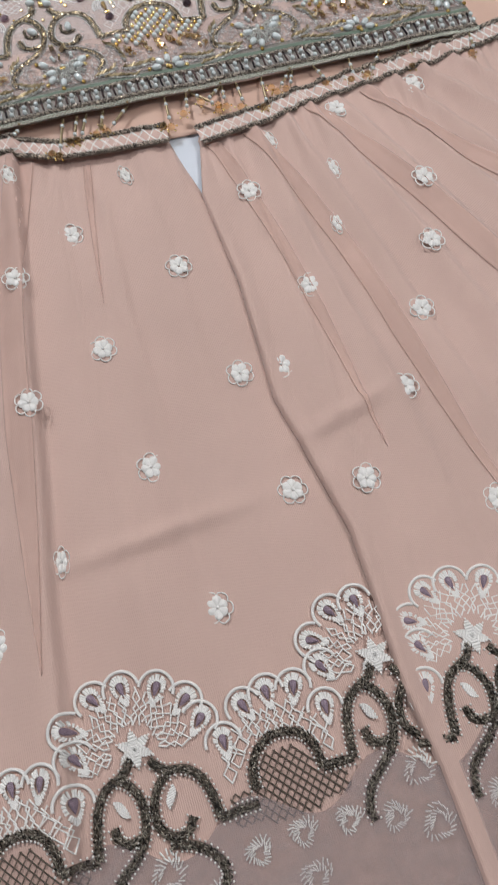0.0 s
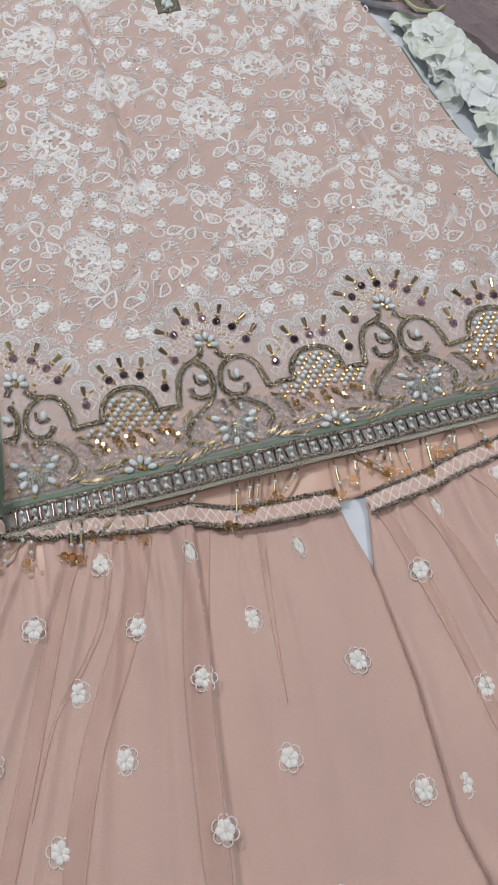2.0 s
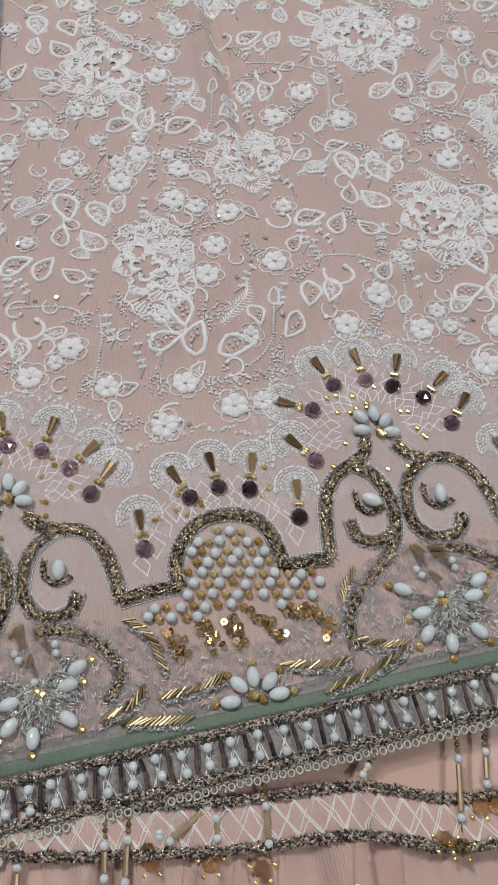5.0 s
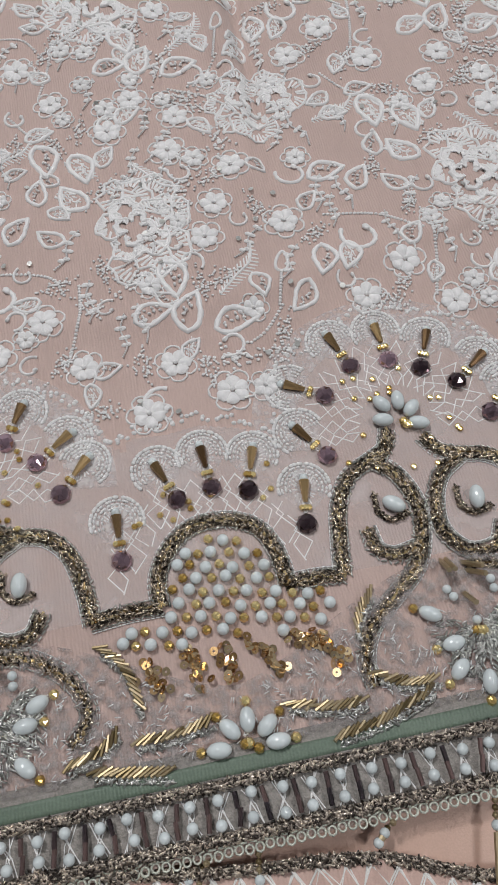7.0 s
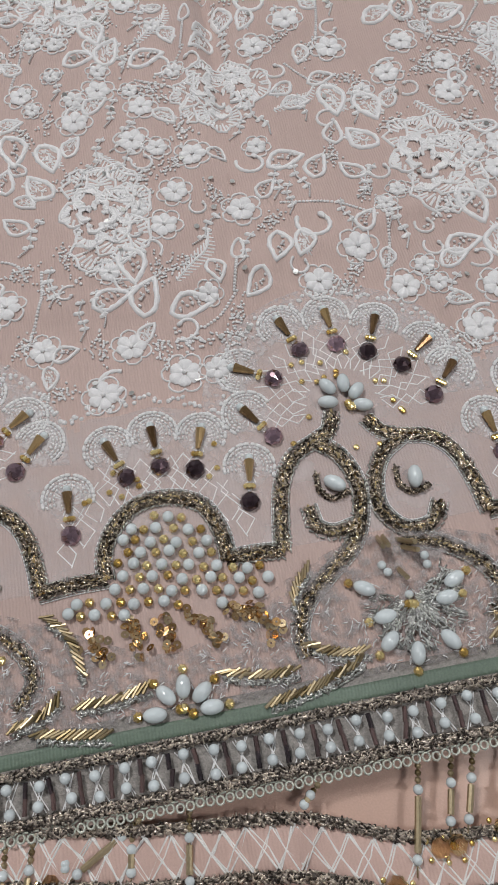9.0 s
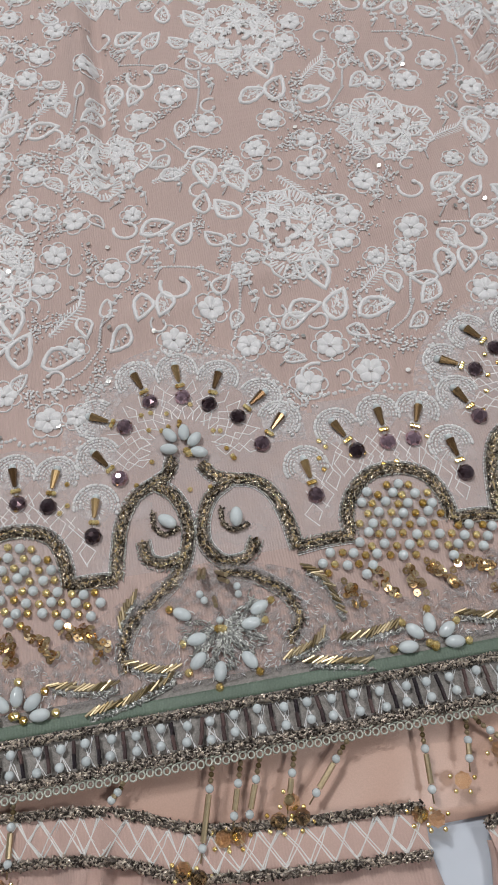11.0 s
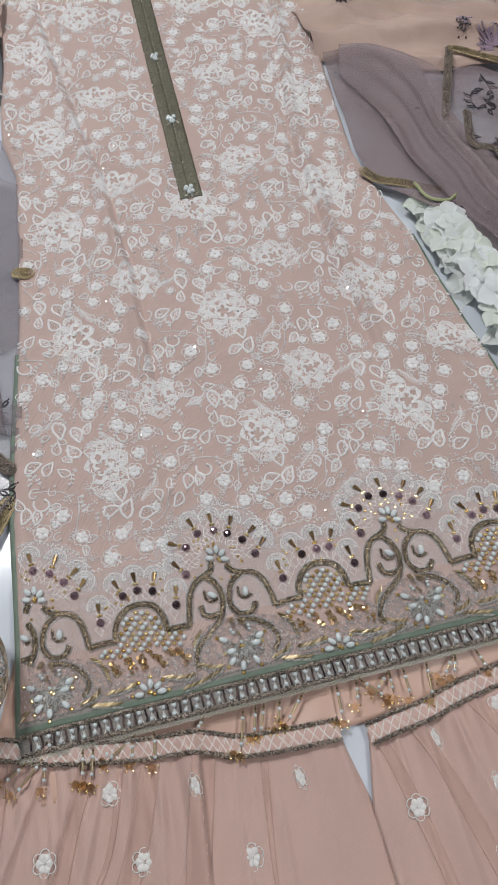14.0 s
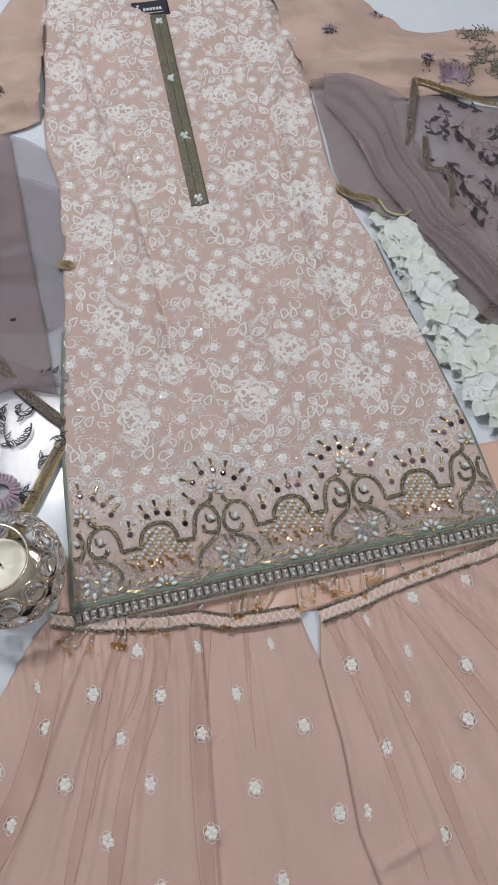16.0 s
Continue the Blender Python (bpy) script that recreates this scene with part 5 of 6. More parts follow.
def left_leg(s, r):
    vt = band_v(-0.313 + 0.2935 * s) + 0.002
    v = vt + (-0.74 - vt) * r
    a = -0.313 - 0.407 * r ** 0.8
    b = lerp([(-0.74, 0.03), (-0.20, 0.02), (-0.132, -0.0060), (-0.066, -0.0195)], v)
    u = a + (b - a) * s
    return (u, v, sz(u, v) - 0.003 * max(0, 1 - min(s, 1 - s) / 0.02) ** 2 - 0.002 * max(0.0, min(1.0, (u + 0.02) / 0.02)))


def right_leg(s, r):
    vt = band_v(0.0045 + 0.3305 * s) + 0.002
    v = vt + (-0.74 - vt) * r
    a, b = lerp(SEAM, v), 0.335 + 0.45 * r ** 0.85
    u = a + (b - a) * s ** 1.15
    edge = 0.004 * hump(u - a - 0.004, 0.006) * min(1, r / 0.2)
    return (u, v, sz(u, v) + 0.0016 + edge - 0.004 * max(0, 1 - s / 0.004) ** 2)


part("left_leg", sheet(left_leg, 250, 200), M["georgette"], trousers, "dusty peach georgette leg, pleated")
part("right_leg", sheet(right_leg, 230, 200), M["georgette"], trousers, "dusty peach georgette leg, pleated")
# where a pleat doubles the cloth: its middle line, its width at the waistband and at its foot
PLEATS = [([(-0.3050, -0.0250), (-0.3230, -0.0945), (-0.3620, -0.1867), (-0.4150, -0.2665), (-0.470, -0.36)], 0.016, 0.050), ([(-0.2306, -0.0479), (-0.2565, -0.1015), (-0.2966, -0.2115), (-0.3255, -0.2888), (-0.36, -0.40)], 0.009, 0.020),
          ([(-0.1799, -0.0541), (-0.2054, -0.1223), (-0.2484, -0.2048), (-0.2796, -0.2993), (-0.31, -0.42)], 0.015, 0.022), ([(-0.1356, -0.0600), (-0.1551, -0.1334), (-0.1682, -0.2003), (-0.1829, -0.3213), (-0.196, -0.45)], 0.018, 0.024),
          ([(-0.0872, -0.0750), (-0.0973, -0.1461), (-0.1042, -0.2100)], 0.006, 0.003), ([(0.0130, -0.0820), (0.0195, -0.1024), (0.0312, -0.1648), (0.0407, -0.2469), (0.0485, -0.3740)], 0.010, 0.011),
          ([(0.0440, -0.0760), (0.0571, -0.1106), (0.0717, -0.1688), (0.0885, -0.2484), (0.1033, -0.3699), (0.118, -0.45)], 0.010, 0.022), ([(0.1000, -0.0700), (0.1255, -0.1152), (0.1536, -0.1770), (0.1857, -0.2514), (0.235, -0.37)], 0.012, 0.030),
          ([(-0.2053, -0.0535), (-0.2269, -0.1176), (-0.2704, -0.1775), (-0.2956, -0.2375)], 0.005, 0.003), ([(0.150, -0.065), (0.195, -0.130), (0.250, -0.210), (0.33, -0.33)], 0.010, 0.026)]
for line, w0, w1 in PLEATS:
    mid = np.array(spline(line, 0.006))
    way = np.gradient(mid, axis=0)
    way /= np.linalg.norm(way, axis=1, keepdims=True)

    def pleat_point(s, r, mid=mid, way=way, w0=w0, w1=w1):
        k = r * (len(mid) - 1)
        i = min(int(k), len(mid) - 2)
        x, y = mid[i] + (mid[i + 1] - mid[i]) * (k - i)
        off = (s - 0.5) * (w0 + (w1 - w0) * r) * max(0.02, min(1.0, (1 - r) / 0.4)) * (1 + 0.10 * math.sin(7 * r + 40 * w0))
        u, v = x - way[i][1] * off, y + way[i][0] * off
        return (u, v, sz(u, v) + (0.0021 if u > -0.012 else 0.0004) + 0.0009 * hump(abs(s - 0.5) - 0.46, 0.06))

    part("pleat", sheet(pleat_point, 12, 80, 0.0004), M["pleat"], trousers, "doubled pleat of sheer georgette")


def band_z(x, y):
    return max(0.009, sz(x, y) * 0.6 + 0.005)


for n, line in enumerate((BAND_L, BAND_R)):
    path = spline(line, 0.004)
    s = Shape()
    ribbon(s, path, 0.0170, 0.0016, band_z, 6)
    band = part("waistband", s, M["georgette"], trousers, "peach waistband crossed with white stitching")
    for off, w in ((0.0082, 0.0034), (-0.0082, 0.0034)):
        a, b = Shape(), Shape()
        p = np.array(path)
        d = np.gradient(p, axis=0)
        d /= np.linalg.norm(d, axis=1, keepdims=True)
        side = [tuple(q) for q in p + np.stack([-d[:, 1], d[:, 0]], 1) * off]
        cord(a, b, side[::3] + [side[-1]], lambda x, y: band_z(x, y) + 0.0008, w, seed=31 + n, dense=0.75)
        edge = part("band_braid", a, M["wire_bed"], band, "tarnished metallic braid")
        part("braid_wire", b, M["braid"], edge, kind="stuff")
    cross = Shape()
    for k in range(0, len(path) - 2, 2):
        (x0, y0), (x1, y1) = path[k], path[k + 2]
        for sgn in (1, -1):
            for strand in (-0.0005, 0.0004):
                bow = rng.gauss(0, 0.0007)
                ribbon(cross, [(x0 + strand, y0 - sgn * 0.0066 + rng.gauss(0, 0.0004)), ((x0 + x1) / 2 + bow + strand, (y0 + y1) / 2), (x1 + strand, y1 + sgn * 0.0066 + rng.gauss(0, 0.0006))], 0.0007, 0.0009, lambda x, y: band_z(x, y) + 0.0012, 2)
    part("cross_stitch", cross, M["skirt_lace"], band, "white cross stitching", kind="stuff")

# flower sprigs sewn on the legs
SPRIGS = [(-0.2176, -0.0693), (-0.1468, -0.0810), (-0.0607, -0.0949), (0.1920, -0.0728), (0.1222, -0.0788), (0.0271, -0.1395), (0.1606, -0.1695), (-0.2749, -0.1075), (-0.1990, -0.1250),
          (-0.1138, -0.1423), (-0.3360, -0.0867), (-0.3311, -0.1323), (-0.0442, -0.1930), (0.1426, -0.2272), (0.0430, -0.2363), (-0.2521, -0.1608), (-0.1592, -0.1765), (-0.3182, -0.1947),
          (-0.2272, -0.2150), (-0.1134, -0.2445), (-0.3794, -0.2232), (-0.0273, -0.2899), (0.0014, -0.2932), (0.0771, -0.3349), (-0.2806, -0.2604), (-0.1694, -0.2766), (-0.3918, -0.1658)]
SPRIGS += [(0.0969, -0.1390), (0.0824, -0.1884), (0.0593, -0.0925), (-0.1039, -0.3399), (-0.0204, -0.3822), (-0.0889, -0.4407), (0.0272, -0.3901), (-0.2194, -0.4248), (-0.1729, -0.3850),
           (0.1056, -0.4269), (0.1141, -0.2785), (-0.2319, -0.3188)]
SEWN = [lace_flower("sewn_flower", 0.0092, 6, 40 + k, M["skirt_lace"]) for k in range(3)]
for n, (u, v) in enumerate(SPRIGS):
    lift = 0.0020 if u > -0.01 else 0.0006
    slim = 0.55 if n in (1, 27, 28, 29, 35, 10, 2) else 1.0
    m = Matrix.Translation((u, v, sz(u, v) + lift)) @ Matrix.Rotation(rng.uniform(-0.4, 0.4), 4, "Z") @ Matrix.Diagonal((slim, 1.08, 1, 1))
    part("sewn_flower", SEWN[n % 3], None, trousers, at=m)

# ---- embroidered border of the trousers: the tunic's repeat, smaller, in thread ----
SC = 0.862
tbed, twire, tlace, tmauve, tlat = Shape(), Shape(), Shape(), Shape(), Shape()


def tz(x, y):
    return sz(x, y) + 0.0018


for rep, (cu, cv) in enumerate(((-0.2960, -0.5045), (-0.1565, -0.5030), (-0.0085, -0.4960), (0.0520, -0.5030), (0.1940, -0.5090), (0.34, -0.515))):
    o, OV = cu - CREST[0] * SC, cv - CREST[1] * SC
    go = lambda p: (o + p[0] * SC, OV + p[1] * SC)  # noqa: E731
    left = rep < 3
    on_leg = lambda q: (q[0] < 0.009) == left  # noqa: E731
    for n, path in enumerate(CORDS):
        if sum(on_leg(go(p)) for p in path) < 2:
            continue
        path = [p for p in path if on_leg(go(p))]
        cord(tbed, twire, [go(p) for p in path], tz, 0.0046, seed=90 + n + rep * 9, dense=0.45)
        line = spline([go(p) for p in path], 0.0026)
        p = np.array(line)
        d = np.gradient(p, axis=0)
        d /= np.linalg.norm(d, axis=1, keepdims=True)
        for sgn in (-1, 1):
            for x, y in p + np.stack([-d[:, 1], d[:, 0]], 1) * 0.0033 * sgn:
                ball(tlace, (x, y, tz(x, y) + 0.0003), (0.00085, 0.00085, 0.0007), 5, 3)
    for (u0, v0), (u1, v1) in DROPS:
        (x0, y0), (x1, y1) = go((u0, v0)), go((u1, v1))
        if not on_leg((x1, y1)):
            continue
        t = math.atan2(y1 - y0, x1 - x0)
        c, s = math.cos(t), math.sin(t)
        stitched_drop(tlace, x0 + c * 0.0105, y0 + s * 0.0105, t, 0.0092, 0.0068, 0.004, 0.0011, tz, 24)
        lobe = [(x0 + c * 0.0115 + 0.0103 * math.cos(t + radians(-95 + 190 * q / 14)), y0 + s * 0.0115 + 0.0103 * math.sin(t + radians(-95 + 190 * q / 14))) for q in range(15)]
        ribbon(tlace, lobe, 0.0020, 0.0013, tz, 4)
        drop = [(x0 + c * 0.0115 + 0.0044 * math.cos(q) * c - 0.0030 * math.sin(q) * s * (0.6 + 0.4 * math.cos(q)), y0 + s * 0.0115 + 0.0044 * math.cos(q) * s + 0.0030 * math.sin(q) * c * (0.6 + 0.4 * math.cos(q))) for q in np.linspace(0, 6.28, 11)[:-1]]
        blob(tmauve, drop, 0.0011, 0.0, tz)
    for zig in web_lines():
        if all(on_leg(go(p)) for p in zig):
            ribbon(tlace, [(x + rng.gauss(0, 0.0007), y + rng.gauss(0, 0.0007)) for x, y in (go(p) for p in zig)], 0.0011, 0.0007, tz, 2)
    # star flower of thick white thread
    for k in range(6):
        a = radians(30 + 60 * k)
        for q in range(7):
            t = q / 6
            w = 0.0028 * math.sin(math.pi * (0.2 + 0.75 * t))
            x, y = go((CREST[0] + 0.012 * t * math.cos(a), CREST[1] + 0.012 * t * math.sin(a)))
            ribbon(tlace, [(x - w * math.sin(a), y + w * math.cos(a)), (x, y), (x + w * math.sin(a), y - w * math.cos(a))], 0.0022, 0.0016, tz, 3)
    # leaf inside each scroll
    for u, v, t in ((0.0655, 0.073, 2.2), (0.0975, 0.071, 1.2)):
        for q in range(9):
            w = 0.0030 * math.sin(math.pi * (q + 0.7) / 9.6)
            x, y = go((u + (q - 4) * 0.0016 * math.cos(t), v + (q - 4) * 0.0016 * math.sin(t)))
            ribbon(tlace, [(x - w * math.sin(t + 0.6), y + w * math.cos(t + 0.6)), (x, y), (x + w * math.sin(t + 0.6), y - w * math.cos(t + 0.6))], 0.0016, 0.0012, tz, 3)
    # lattice inside the arch
    for k in range(-9, 10):
        for sgn in (-1, 1):
            run = [(k * 0.0058 + q * 0.0019, 0.052 + sgn * (q * 0.0022)) for q in range(-14, 15)]
            run = [p for p in run if (abs(p[0]) < 0.0185 and 0.026 < p[1] < 0.071 - 0.8 * max(0, abs(p[0]) - 0.008)) or (abs(p[0]) < 0.040 and 0.030 < p[1] < 0.0525)]
            run = [p for p in run if on_leg(go(p))]
            if len(run) > 2:
                ribbon(tlat, [go(p) for p in run], 0.0008, 0.0005, tz, 2)
    # white coils and sprays below the scrolls
    for u, v, r in ((0.0, 0.018, 0.010), (0.030, 0.016, 0.0095), (-0.030, 0.016, 0.0095), (0.085, 0.030, 0.013), (0.06, 0.008, 0.010), (0.11, 0.008, 0.010), (0.0, -0.008, 0.011), (0.085, -0.004, 0.013)):
        for k in range(34 if on_leg(go((u, v))) else 0):
            a = k * 0.29
            rr = r * (1 - 0.016 * k)
            rr *= 0.85 + 0.15 * math.sin(3 * a + 40 * u)
            x, y = go((u + rr * math.cos(a), v + rr * math.sin(a)))
            e = a + 0.6 + rng.gauss(0, 0.25)
            ribbon(tlace, [(x - 0.0018 * math.cos(e), y - 0.0018 * math.sin(e)), (x, y), (x + 0.0018 * math.cos(e), y + 0.0018 * math.sin(e))], 0.0011, 0.0010, tz, 2)
part("border_tissue", sheet(lambda s, r: (-0.36 + 0.75 * s, -0.74 + (0.185 + 0.010 * math.sin(s * 60)) * r, tz(-0.36 + 0.75 * s, -0.74 + (0.185 + 0.010 * math.sin(s * 60)) * r) + 0.0006), 160, 30, 0.0003), M["border_net"], trousers, "sheer grey tissue under the border")
part("border_cording", tbed, M["dark_bed"], trousers, "dark brown scrolling cords", kind="stuff")
part("border_wire", twire, M["dark_wire"], trousers, "antique coil wire", kind="stuff")
part("border_lace", tlace, M["skirt_lace"], trousers, "ivory thread scallops, webs and coils", kind="stuff")
part("drop_stitching", tmauve, M["mauve"], trousers, "mauve-grey satin-stitched drops", kind="stuff")
part("border_lattice", tlat, M["dark_bed"], trousers, "dark lattice stitching", kind="stuff")

# ---- mauve net scarf: two spread ends ----
scarf = thing("scarf", "sheer mauve net scarf with gold edging spread beside the tunic", "scarf")


def net(upper, lower, seed, high, nu=70, nv=60, folds=5.0):
    up, lo = spline(upper, 0.006), spline(lower, 0.006)

    def fn(s, r):
        a, b = np.array(up[int(s * (len(up) - 1))]), np.array(lo[int(s * (len(lo) - 1))])
        p = a + (b - a) * r
        z = high + 0.005 * math.sin(folds * 2 * math.pi * r + 3 * s + 4 * noise.noise((p[0] * 10, p[1] * 10, seed))) * (0.4 + 0.6 * s) + 0.004 * noise.noise((p[0] * 18, p[1] * 18, seed + 3))
        return (p[0], p[1], max(0.004, z))

    return sheet(fn, nu, nv, 0.0003), fn


right_net, rn = net([(0.2057, 0.7610), (0.2645, 0.7587), (0.3302, 0.7165), (0.3489, 0.6871), (0.3346, 0.6258), (0.3407, 0.5656), (0.3657, 0.4977), (0.3771, 0.4417), (0.3998, 0.3779), (0.4664, 0.3048), (0.5373, 0.2111)],
                   [(0.2000, 0.7318), (0.1989, 0.6543), (0.1959, 0.5906), (0.1975, 0.5568), (0.2044, 0.5234), (0.2334, 0.4918), (0.2613, 0.4580), (0.2993, 0.4096), (0.3137, 0.3460), (0.3211, 0.3006), (0.4098, 0.1670)], 2, 0.018, 80, 60, 2.6)
end_r = part("net_end", right_net, M["net_dense"], scarf, "sheer mauve net, gathered in soft folds")
fold_net, fn2 = net([(0.2271, 0.7618), (0.2772, 0.7458), (0.3169, 0.6971), (0.3147, 0.5921), (0.3341, 0.5054), (0.3585, 0.4197), (0.4139, 0.3142)], [(0.2102, 0.6989), (0.2357, 0.6335), (0.2454, 0.5790), (0.2551, 0.5249), (0.2853, 0.4501), (0.3154, 0.3758), (0.3701, 0.2500)], 9, 0.026, 70, 40, 3.0)
part("net_fold", fold_net, M["net"], scarf, "second layer of mauve net folded over")
over_net, on = net([(0.3658, 0.7178), (0.4243, 0.6897), (0.4986, 0.6478), (0.6376, 0.5912), (0.7661, 0.5398)], [(0.3147, 0.5921), (0.3439, 0.4732), (0.3683, 0.3878), (0.4548, 0.2727), (0.5569, 0.1695)], 7, 0.010)
end_o = part("net_end", over_net, M["net"], scarf, "mauve-grey net with dark embroidery")
left_net, ln = net([(-0.7159, 0.6658), (-0.5374, 0.7154), (-0.3751, 0.7378), (-0.2826, 0.7414)], [(-0.6558, 0.2101), (-0.4527, 0.2546), (-0.3349, 0.2981), (-0.2667, 0.2841)], 4, 0.010)
end_l = part("net_end", left_net, M["net"], scarf, "sheer mauve net, crumpled")
under_net, un = net([(-0.6376, 0.7008), (-0.4356, 0.7083), (-0.3123, 0.6802), (-0.2138, 0.6186)], [(-0.5986, 0.2314), (-0.4237, 0.2757), (-0.3251, 0.3087), (-0.2498, 0.2896)], 14, 0.004, 60, 60, 3.0)
part("net_fold", under_net, M["veil"], scarf, "mauve net layer tucked under the tunic")
edge_net, en = net([(-0.4367, 0.7464), (-0.3447, 0.7554), (-0.2723, 0.7418), (-0.2094, 0.6839)], [(-0.4277, 0.4207), (-0.3371, 0.4021), (-0.2663, 0.3829), (-0.2113, 0.4263)], 17, 0.003, 60, 60, 2.0)
part("net_fold", edge_net, M["veil"], scarf, "thin single layer of net tucked under the tunic")
veil, vn = net([(-0.7010, 0.3517), (-0.5256, 0.3766), (-0.3665, 0.3700), (-0.2499, 0.2999)], [(-0.6868, 0.0499), (-0.5155, 0.0818), (-0.3598, 0.0839), (-0.2714, 0.2068)], 6, 0.006)
end_v = part("net_end", veil, M["veil"], scarf, "thin net corner with dark embroidery")


def edging(points, width, material, parent, label, lift, loops_on=True):
    """Gold lace edging: two cords with a row of loops between them."""
    path = spline(points, 0.003)
    s, w = Shape(), Shape()
    g = lambda x, y: lift + 0.003 * noise.noise((x * 20, y * 20, 1))  # noqa: E731
    p = np.array(path)
    d = np.gradient(p, axis=0)
    d /= np.maximum(np.linalg.norm(d, axis=1, keepdims=True), 1e-9)
    nrm = np.stack([-d[:, 1], d[:, 0]], 1)
    for off in (-0.5, 0.5):
        ribbon(s, p + nrm * width * off, width * 0.22, 0.0016, g, 4, wobble=0.25)
    for k in range(0, len(path)):
        q = p[k]
        ring = [(q[0] + width * 0.42 * math.cos(a), q[1] + width * 0.42 * math.sin(a)) for a in np.linspace(0, 6.28, 9)[:-1]]
        ribbon(s, ring, width * 0.14, 0.0013, g, 3, closed=True)
    ob = part("edging", s, material, parent, label)
    cord(Shape(), w, points, lambda x, y: g(x, y) + 0.0004, width, seed=3, dense=0.5)
    if w.v:
        part("edging_wire", w, M["braid"] if material is M["wire_bed"] else M["gold"], ob, kind="stuff")


edging([(0.1931, 0.5415), (0.2076, 0.5235), (0.2238, 0.5147), (0.2494, 0.5009), (0.2724, 0.4885)], 0.010, M["gold_lace"], end_r, "gold lace edging", 0.018)
edging([(0.3747, 0.7233), (0.4103, 0.6986), (0.4576, 0.6647), (0.4934, 0.6486), (0.6380, 0.6023)], 0.010, M["gold_lace"], end_o, "gold lace edging", 0.022)
edging([(0.3735, 0.7270), (0.3519, 0.6761), (0.3207, 0.5978)], 0.009, M["wire_bed"], end_o, "dark metallic edging", 0.020)
edging([(0.3526, 0.6073), (0.3393, 0.5515), (0.3656, 0.5301), (0.3545, 0.4720)], 0.009, M["wire_bed"], end_o, "dark metallic edging", 0.020)
edging([(0.3138, 0.2589), (0.3321, 0.2745), (0.3698, 0.3051), (0.4465, 0.3469)], 0.010, M["wire_bed"], end_r, "dark metallic edging", 0.012)
edging([(0.2718, 0.4605), (0.2949, 0.4020), (0.3156, 0.3386), (0.3273, 0.2965)], 0.003, M["wire_bed"], end_r, "thin dark edging", 0.014)
edging([(-0.3516, 0.3756), (-0.3370, 0.3478), (-0.3120, 0.2986), (-0.2660, 0.2423)], 0.012, M["wire_bed"], end_v, "dark metallic edging", 0.010)
edging([(-0.2714, 0.2089), (-0.3134, 0.1450), (-0.3502, 0.0940), (-0.3973, 0.0235)], 0.014, M["gold_lace"], end_v, "broad gold lace edging", 0.009)
edging([(-0.2355, 0.4861), (-0.2314, 0.4862), (-0.2212, 0.4833)], 0.013, M["gold_lace"], end_l, "gold lace edging", 0.010)
edging([(-0.3510, 0.3496), (-0.3669, 0.3909), (-0.4088, 0.4632)], 0.010, M["wire_bed"], end_v, "dark metallic edging", 0.011)

scroll, beads = Shape(), Shape()
for k in range(70):
    if k < 52:
        s0, r0, f = rng.uniform(0.1, 0.8), rng.uniform(0.05, 0.95), on
    else:
        s0, r0, f = rng.uniform(0.45, 0.95), rng.uniform(0.1, 0.9), vn
    x, y, z = f(s0, r0)
    if f is on and x < 0.34:
        continue
    a, bend, path = rng.uniform(0, 6.28), rng.gauss(0, 0.22), []
    for q in range(14):
        path.append((x, y))
        x, y, a = x + 0.003 * math.cos(a), y + 0.003 * math.sin(a), a + bend
        if q % 3 == 1:
            e = a + rng.choice([-1, 1]) * 0.9
            leaf = [(x + 0.005 * math.cos(e) + 0.0042 * math.cos(t) * math.cos(e) - 0.0020 * math.sin(t) * math.sin(e), y + 0.005 * math.sin(e) + 0.0042 * math.cos(t) * math.sin(e) + 0.0020 * math.sin(t) * math.cos(e)) for t in np.linspace(0, 6.28, 9)[:-1]]
            ribbon(scroll, leaf, 0.0019, 0.0011, lambda p, q: z + 0.001, 3, closed=True)
            ball(beads, (x + 0.011 * math.cos(e), y + 0.011 * math.sin(e), z + 0.0015), (0.0013, 0.0013, 0.001), 6, 4)
    ribbon(scroll, path, 0.0021, 0.0011, lambda p, q: z + 0.001, 3)
part("scrollwork", scroll, M["black"], end_o, "black embroidered scrolls", kind="stuff")
part("black_beadwork", beads, M["black"], end_o, "small black beads", kind="stuff")
# lilac rosette on the corner by the candle
ros = Shape()
for k in range(22):
    a = 2 * math.pi * k / 22
    cx, cy = -0.353, 0.161
    ribbon(ros, [(cx + 0.010 * math.cos(a), cy + 0.010 * math.sin(a)), (cx + 0.017 * math.cos(a), cy + 0.017 * math.sin(a)), (cx + 0.024 * math.cos(a), cy + 0.024 * math.sin(a))], 0.0040, 0.0012, lambda p, q: 0.010)
part("rosette", ros, M["lilac"], end_v, "lilac embroidered rosette")
for f, s0, r0, holder in ((rn, 0.28, 0.35, end_r), (rn, 0.35, 0.62, end_r), (rn, 0.50, 0.85, end_r), (ln, 0.86, 0.45, end_l), (ln, 0.90, 0.75, end_l), (ln, 0.72, 0.5, end_l)):
    x, y, z = f(s0, r0)
    s = Shape()
    blob(s, [(x + 0.0045 * math.cos(q), y + 0.0028 * math.sin(q)) for q in np.linspace(0, 6.28, 9)[:-1]], 0.0012, z + 0.0005)
    part("net_sprig", s, M["black"], holder, "tiny dark sprig")

# ---- garland of white flowers ----
garland = thing("flower_garland", "white artificial hydrangea garland with pale green hearts", "garland")


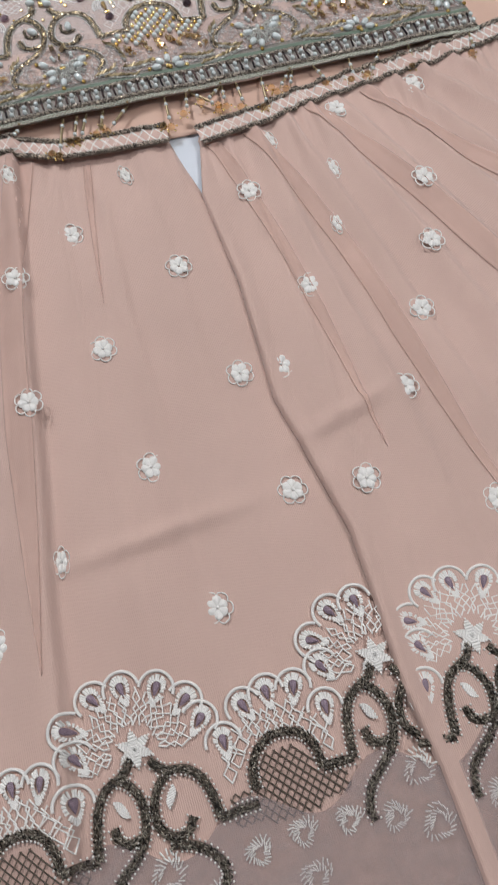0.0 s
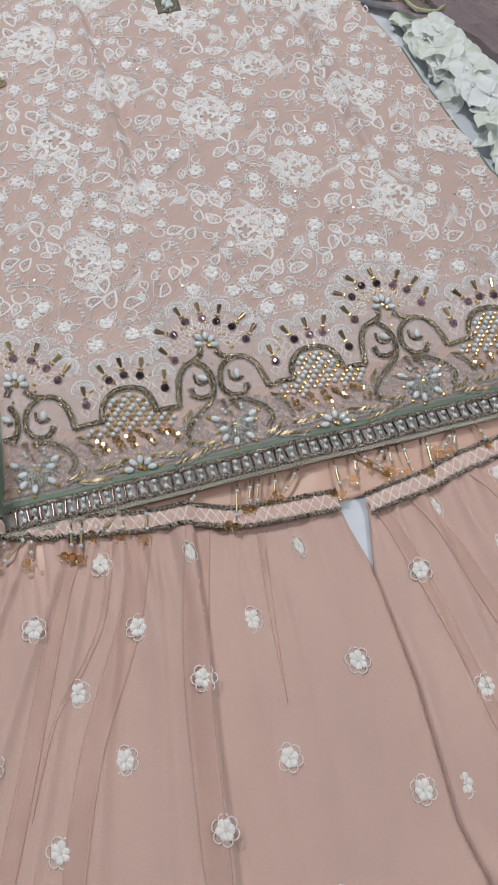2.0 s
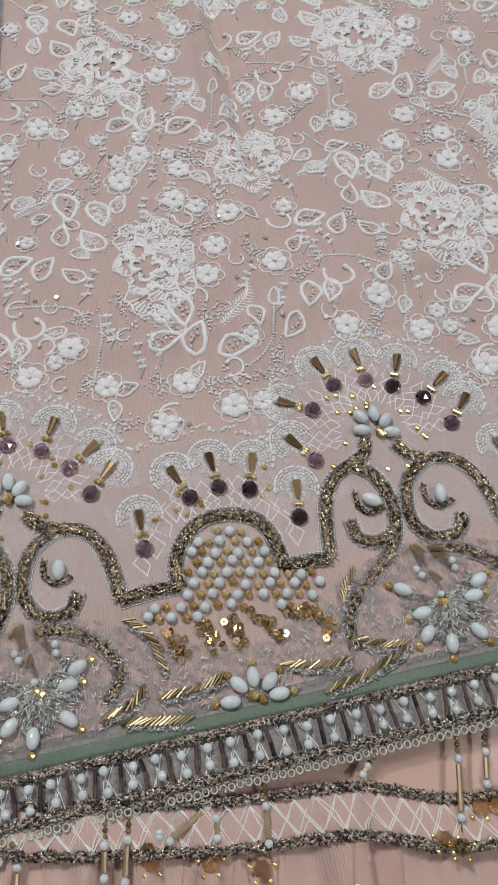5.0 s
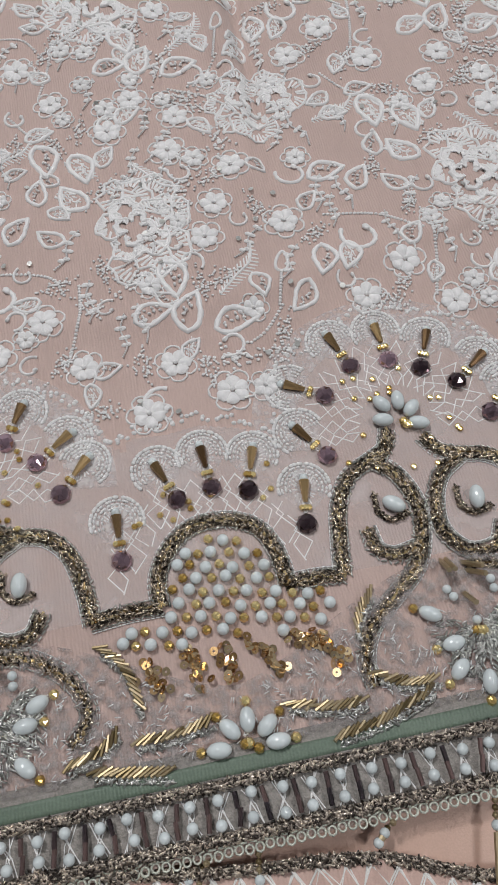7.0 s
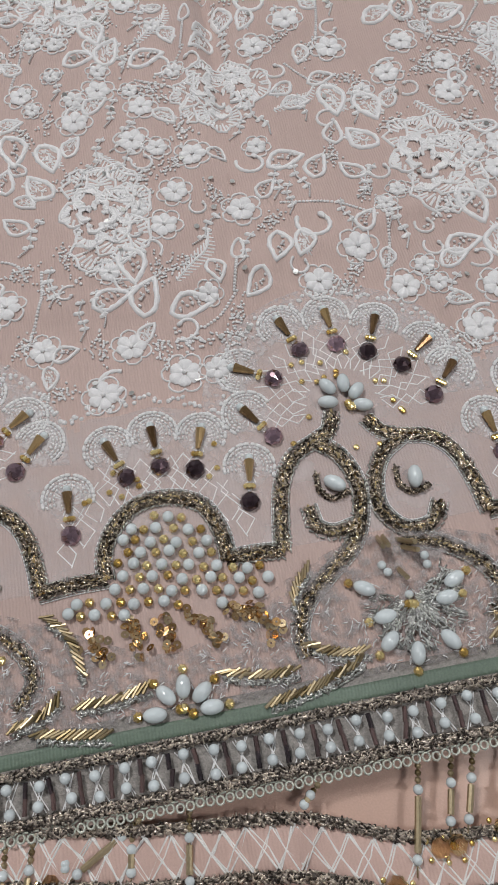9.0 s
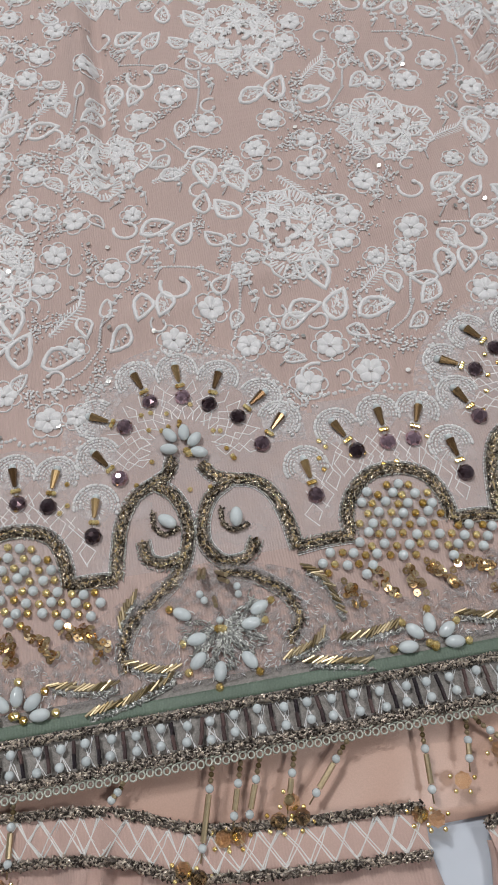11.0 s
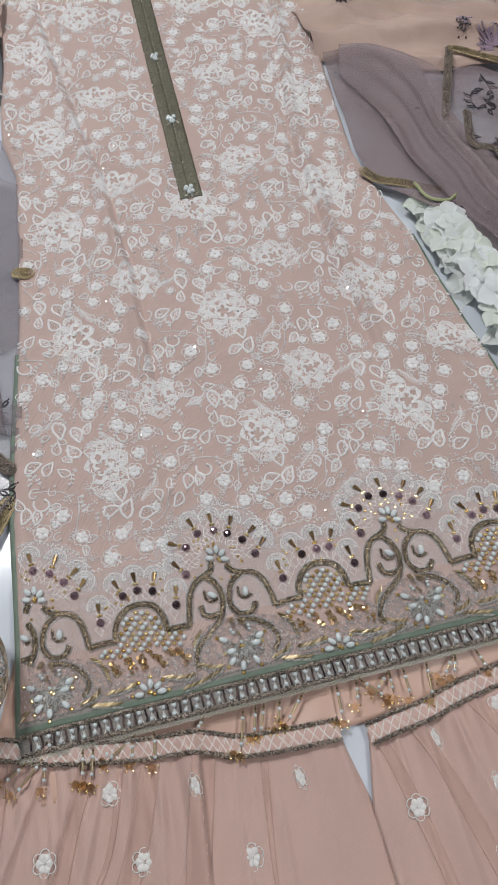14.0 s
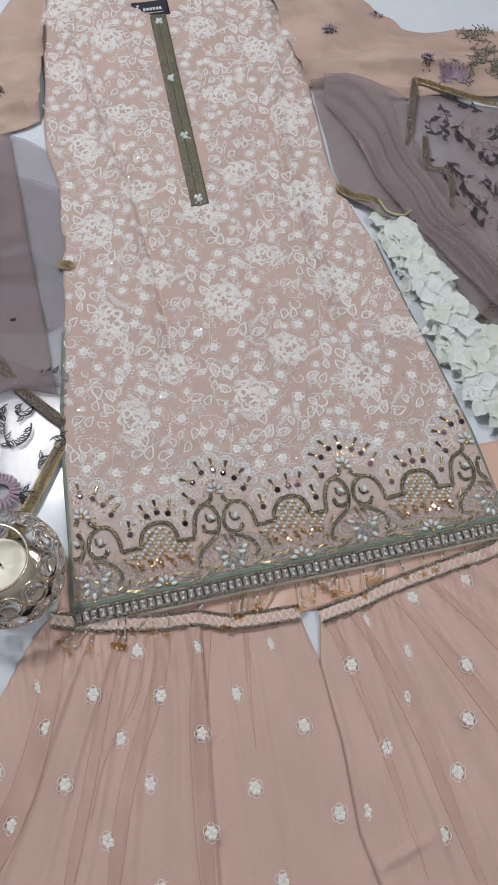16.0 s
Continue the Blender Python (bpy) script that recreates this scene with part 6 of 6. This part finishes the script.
def blossom_mesh(seed):
    s, r = Shape(), random.Random(seed)
    for k in range(4):
        a = k * math.pi / 2 + r.gauss(0, 0.15)
        size = 0.0190 * r.uniform(0.9, 1.15)
        rows = []
        for i in range(6):
            t = i / 5
            w = size * 0.62 * math.sin(math.pi * (0.12 + 0.80 * t)) ** 0.8
            for j in range(5):
                e = (j - 2) / 2
                x, y = 0.002 + size * 1.15 * t * (1 - 0.10 * e * e), w * e
                z = 0.004 + 0.006 * t - 0.008 * t * t * r.uniform(0.8, 1.2) + 0.002 * e * e - 0.0012 * hump(e, 0.25)
                rows.append((x * math.cos(a) - y * math.sin(a), x * math.sin(a) + y * math.cos(a), z))
        s.add(rows, [(i * 5 + j, i * 5 + j + 1, i * 5 + j + 6, i * 5 + j + 5) for i in range(5) for j in range(4)])
    ball(s, (0, 0, 0.005), (0.002, 0.002, 0.002), 7, 4)
    return s.mesh("blossom", M["petal"])


BLOSSOM = [blossom_mesh(k) for k in range(5)]
vine = Shape()
ribbon(vine, spline([(0.2302, 0.4895), (0.2537, 0.4492), (0.2702, 0.3748), (0.2922, 0.2694), (0.3160, 0.1654), (0.3502, 0.0731), (0.3943, -0.0183)], 0.005), 0.004, 0.004, lambda x, y: 0.004)
ribbon(vine, spline([(0.2441, 0.5007), (0.2521, 0.4761), (0.2719, 0.4659), (0.2857, 0.4716)], 0.004), 0.003, 0.003, lambda x, y: 0.024)
part("stem", vine, M["stem"], garland, "pale green stem")
LINE = [(0.4922, 0.2492), (0.4386, 0.2567), (0.3641, 0.2700), (0.2799, 0.2914), (0.1860, 0.3061), (0.1242, 0.3276), (0.0526, 0.3497), (-0.0184, 0.3840)]
LINE = sorted(LINE)
for k in range(150):
    v = rng.uniform(-0.02, 0.478)
    mid = float(np.interp(v, [a for a, _ in LINE], [b for _, b in LINE]))
    wide = 0.010 + 0.034 * (1 - max(0, v) / 0.47)
    u = max(mid + rng.uniform(-0.8, 1.25) * wide, flank(1, v) + 0.006)
    m = Matrix.Translation((u, v, rng.uniform(0.004, 0.022))) @ Euler((rng.gauss(0, 0.22), rng.gauss(0, 0.22), rng.uniform(0, 6.3))).to_matrix().to_4x4() @ Matrix.Scale(rng.uniform(0.8, 1.1), 4)
    part("blossom", rng.choice(BLOSSOM), None, garland, at=m)

# ---- candle in a crystal globe ----
CX, CY = -0.346, 0.047
holder = thing("candle_holder", "gilt wire globe candle holder set with clear crystal discs", "candle holder")
holder.location = (CX, CY, 0)
R0, CZ = 0.066, 0.058


def ring_mesh(radius, thick, segs=22, sides=6):
    s, v, f = Shape(), [], []
    for i in range(segs):
        a = 2 * math.pi * i / segs
        for j in range(sides):
            b = 2 * math.pi * j / sides
            r = radius + thick * math.cos(b)
            v.append((r * math.cos(a), r * math.sin(a), thick * math.sin(b)))
    for i in range(segs):
        for j in range(sides):
            f.append((i * sides + j, ((i + 1) % segs) * sides + j, ((i + 1) % segs) * sides + (j + 1) % sides, i * sides + (j + 1) % sides))
    return s.add(v, f)


rows = [(-52, 9), (-24, 12), (6, 13), (33, 11)]
for lat, count in rows:
    rad = math.pi * R0 * math.cos(radians(lat)) / count * 0.98
    rad = min(rad, 0.0175)
    hoop = ring_mesh(rad, 0.0008).mesh("wire_ring", M["gilt"])
    disc = ball(Shape(), (0, 0, 0), (rad * 0.80, rad * 0.80, 0.0035), 14, 6).mesh("crystal_disc", M["crystal"])
    for k in range(count):
        a = 2 * math.pi * (k + 0.5 * ((lat // 10) % 2)) / count
        out = Vector((math.cos(a) * math.cos(radians(lat)), math.sin(a) * math.cos(radians(lat)), math.sin(radians(lat))))
        m = Matrix.Translation(Vector((0, 0, CZ)) + out * R0) @ out.to_track_quat("Z", "Y").to_matrix().to_4x4()
        hoop_ob = part("wire_ring", hoop, None, holder, at=m)
        part("crystal_disc", disc, None, hoop_ob)
for z, r in ((0.006, 0.040), (CZ + R0 * math.sin(radians(55)), R0 * math.cos(radians(55)))):
    part("rim", ring_mesh(r, 0.0018, 40), M["gilt"], holder, "gilt wire rim", at=Matrix.Translation((0, 0, z)))
base = ball(Shape(), (0, 0, 0.0075), (0.042, 0.042, 0.003), 32, 6)
part("base", base, M["gilt"], holder, "gilt base plate")
candle = thing("candle", "cream pillar candle with a dished top and burnt wick", "candle")
candle.location = (CX, CY, 0.010)
s, prof = Shape(), [(0.0, 0.0), (0.0295, 0.0), (0.0305, 0.002), (0.0305, 0.070), (0.0290, 0.0735), (0.026, 0.0735), (0.020, 0.0705), (0.008, 0.0685), (0.0, 0.068)]
segs = 40
v = [(r * math.cos(2 * math.pi * k / segs), r * math.sin(2 * math.pi * k / segs), z + (0.0008 * math.sin(k * 0.9) if z > 0.07 else 0)) for r, z in prof for k in range(segs)]
f = [(i * segs + k, i * segs + (k + 1) % segs, (i + 1) * segs + (k + 1) % segs, (i + 1) * segs + k) for i in range(len(prof) - 1) for k in range(segs)]
part("wax", s.add(v, f), M["wax"], candle)
w = Shape()
prisms(w, [(0, 0, 0.073)], [(0.1, 0, 1)], 0.010, 0.0012, 7)
part("wick", w, M["wick"], candle, "short burnt wick")
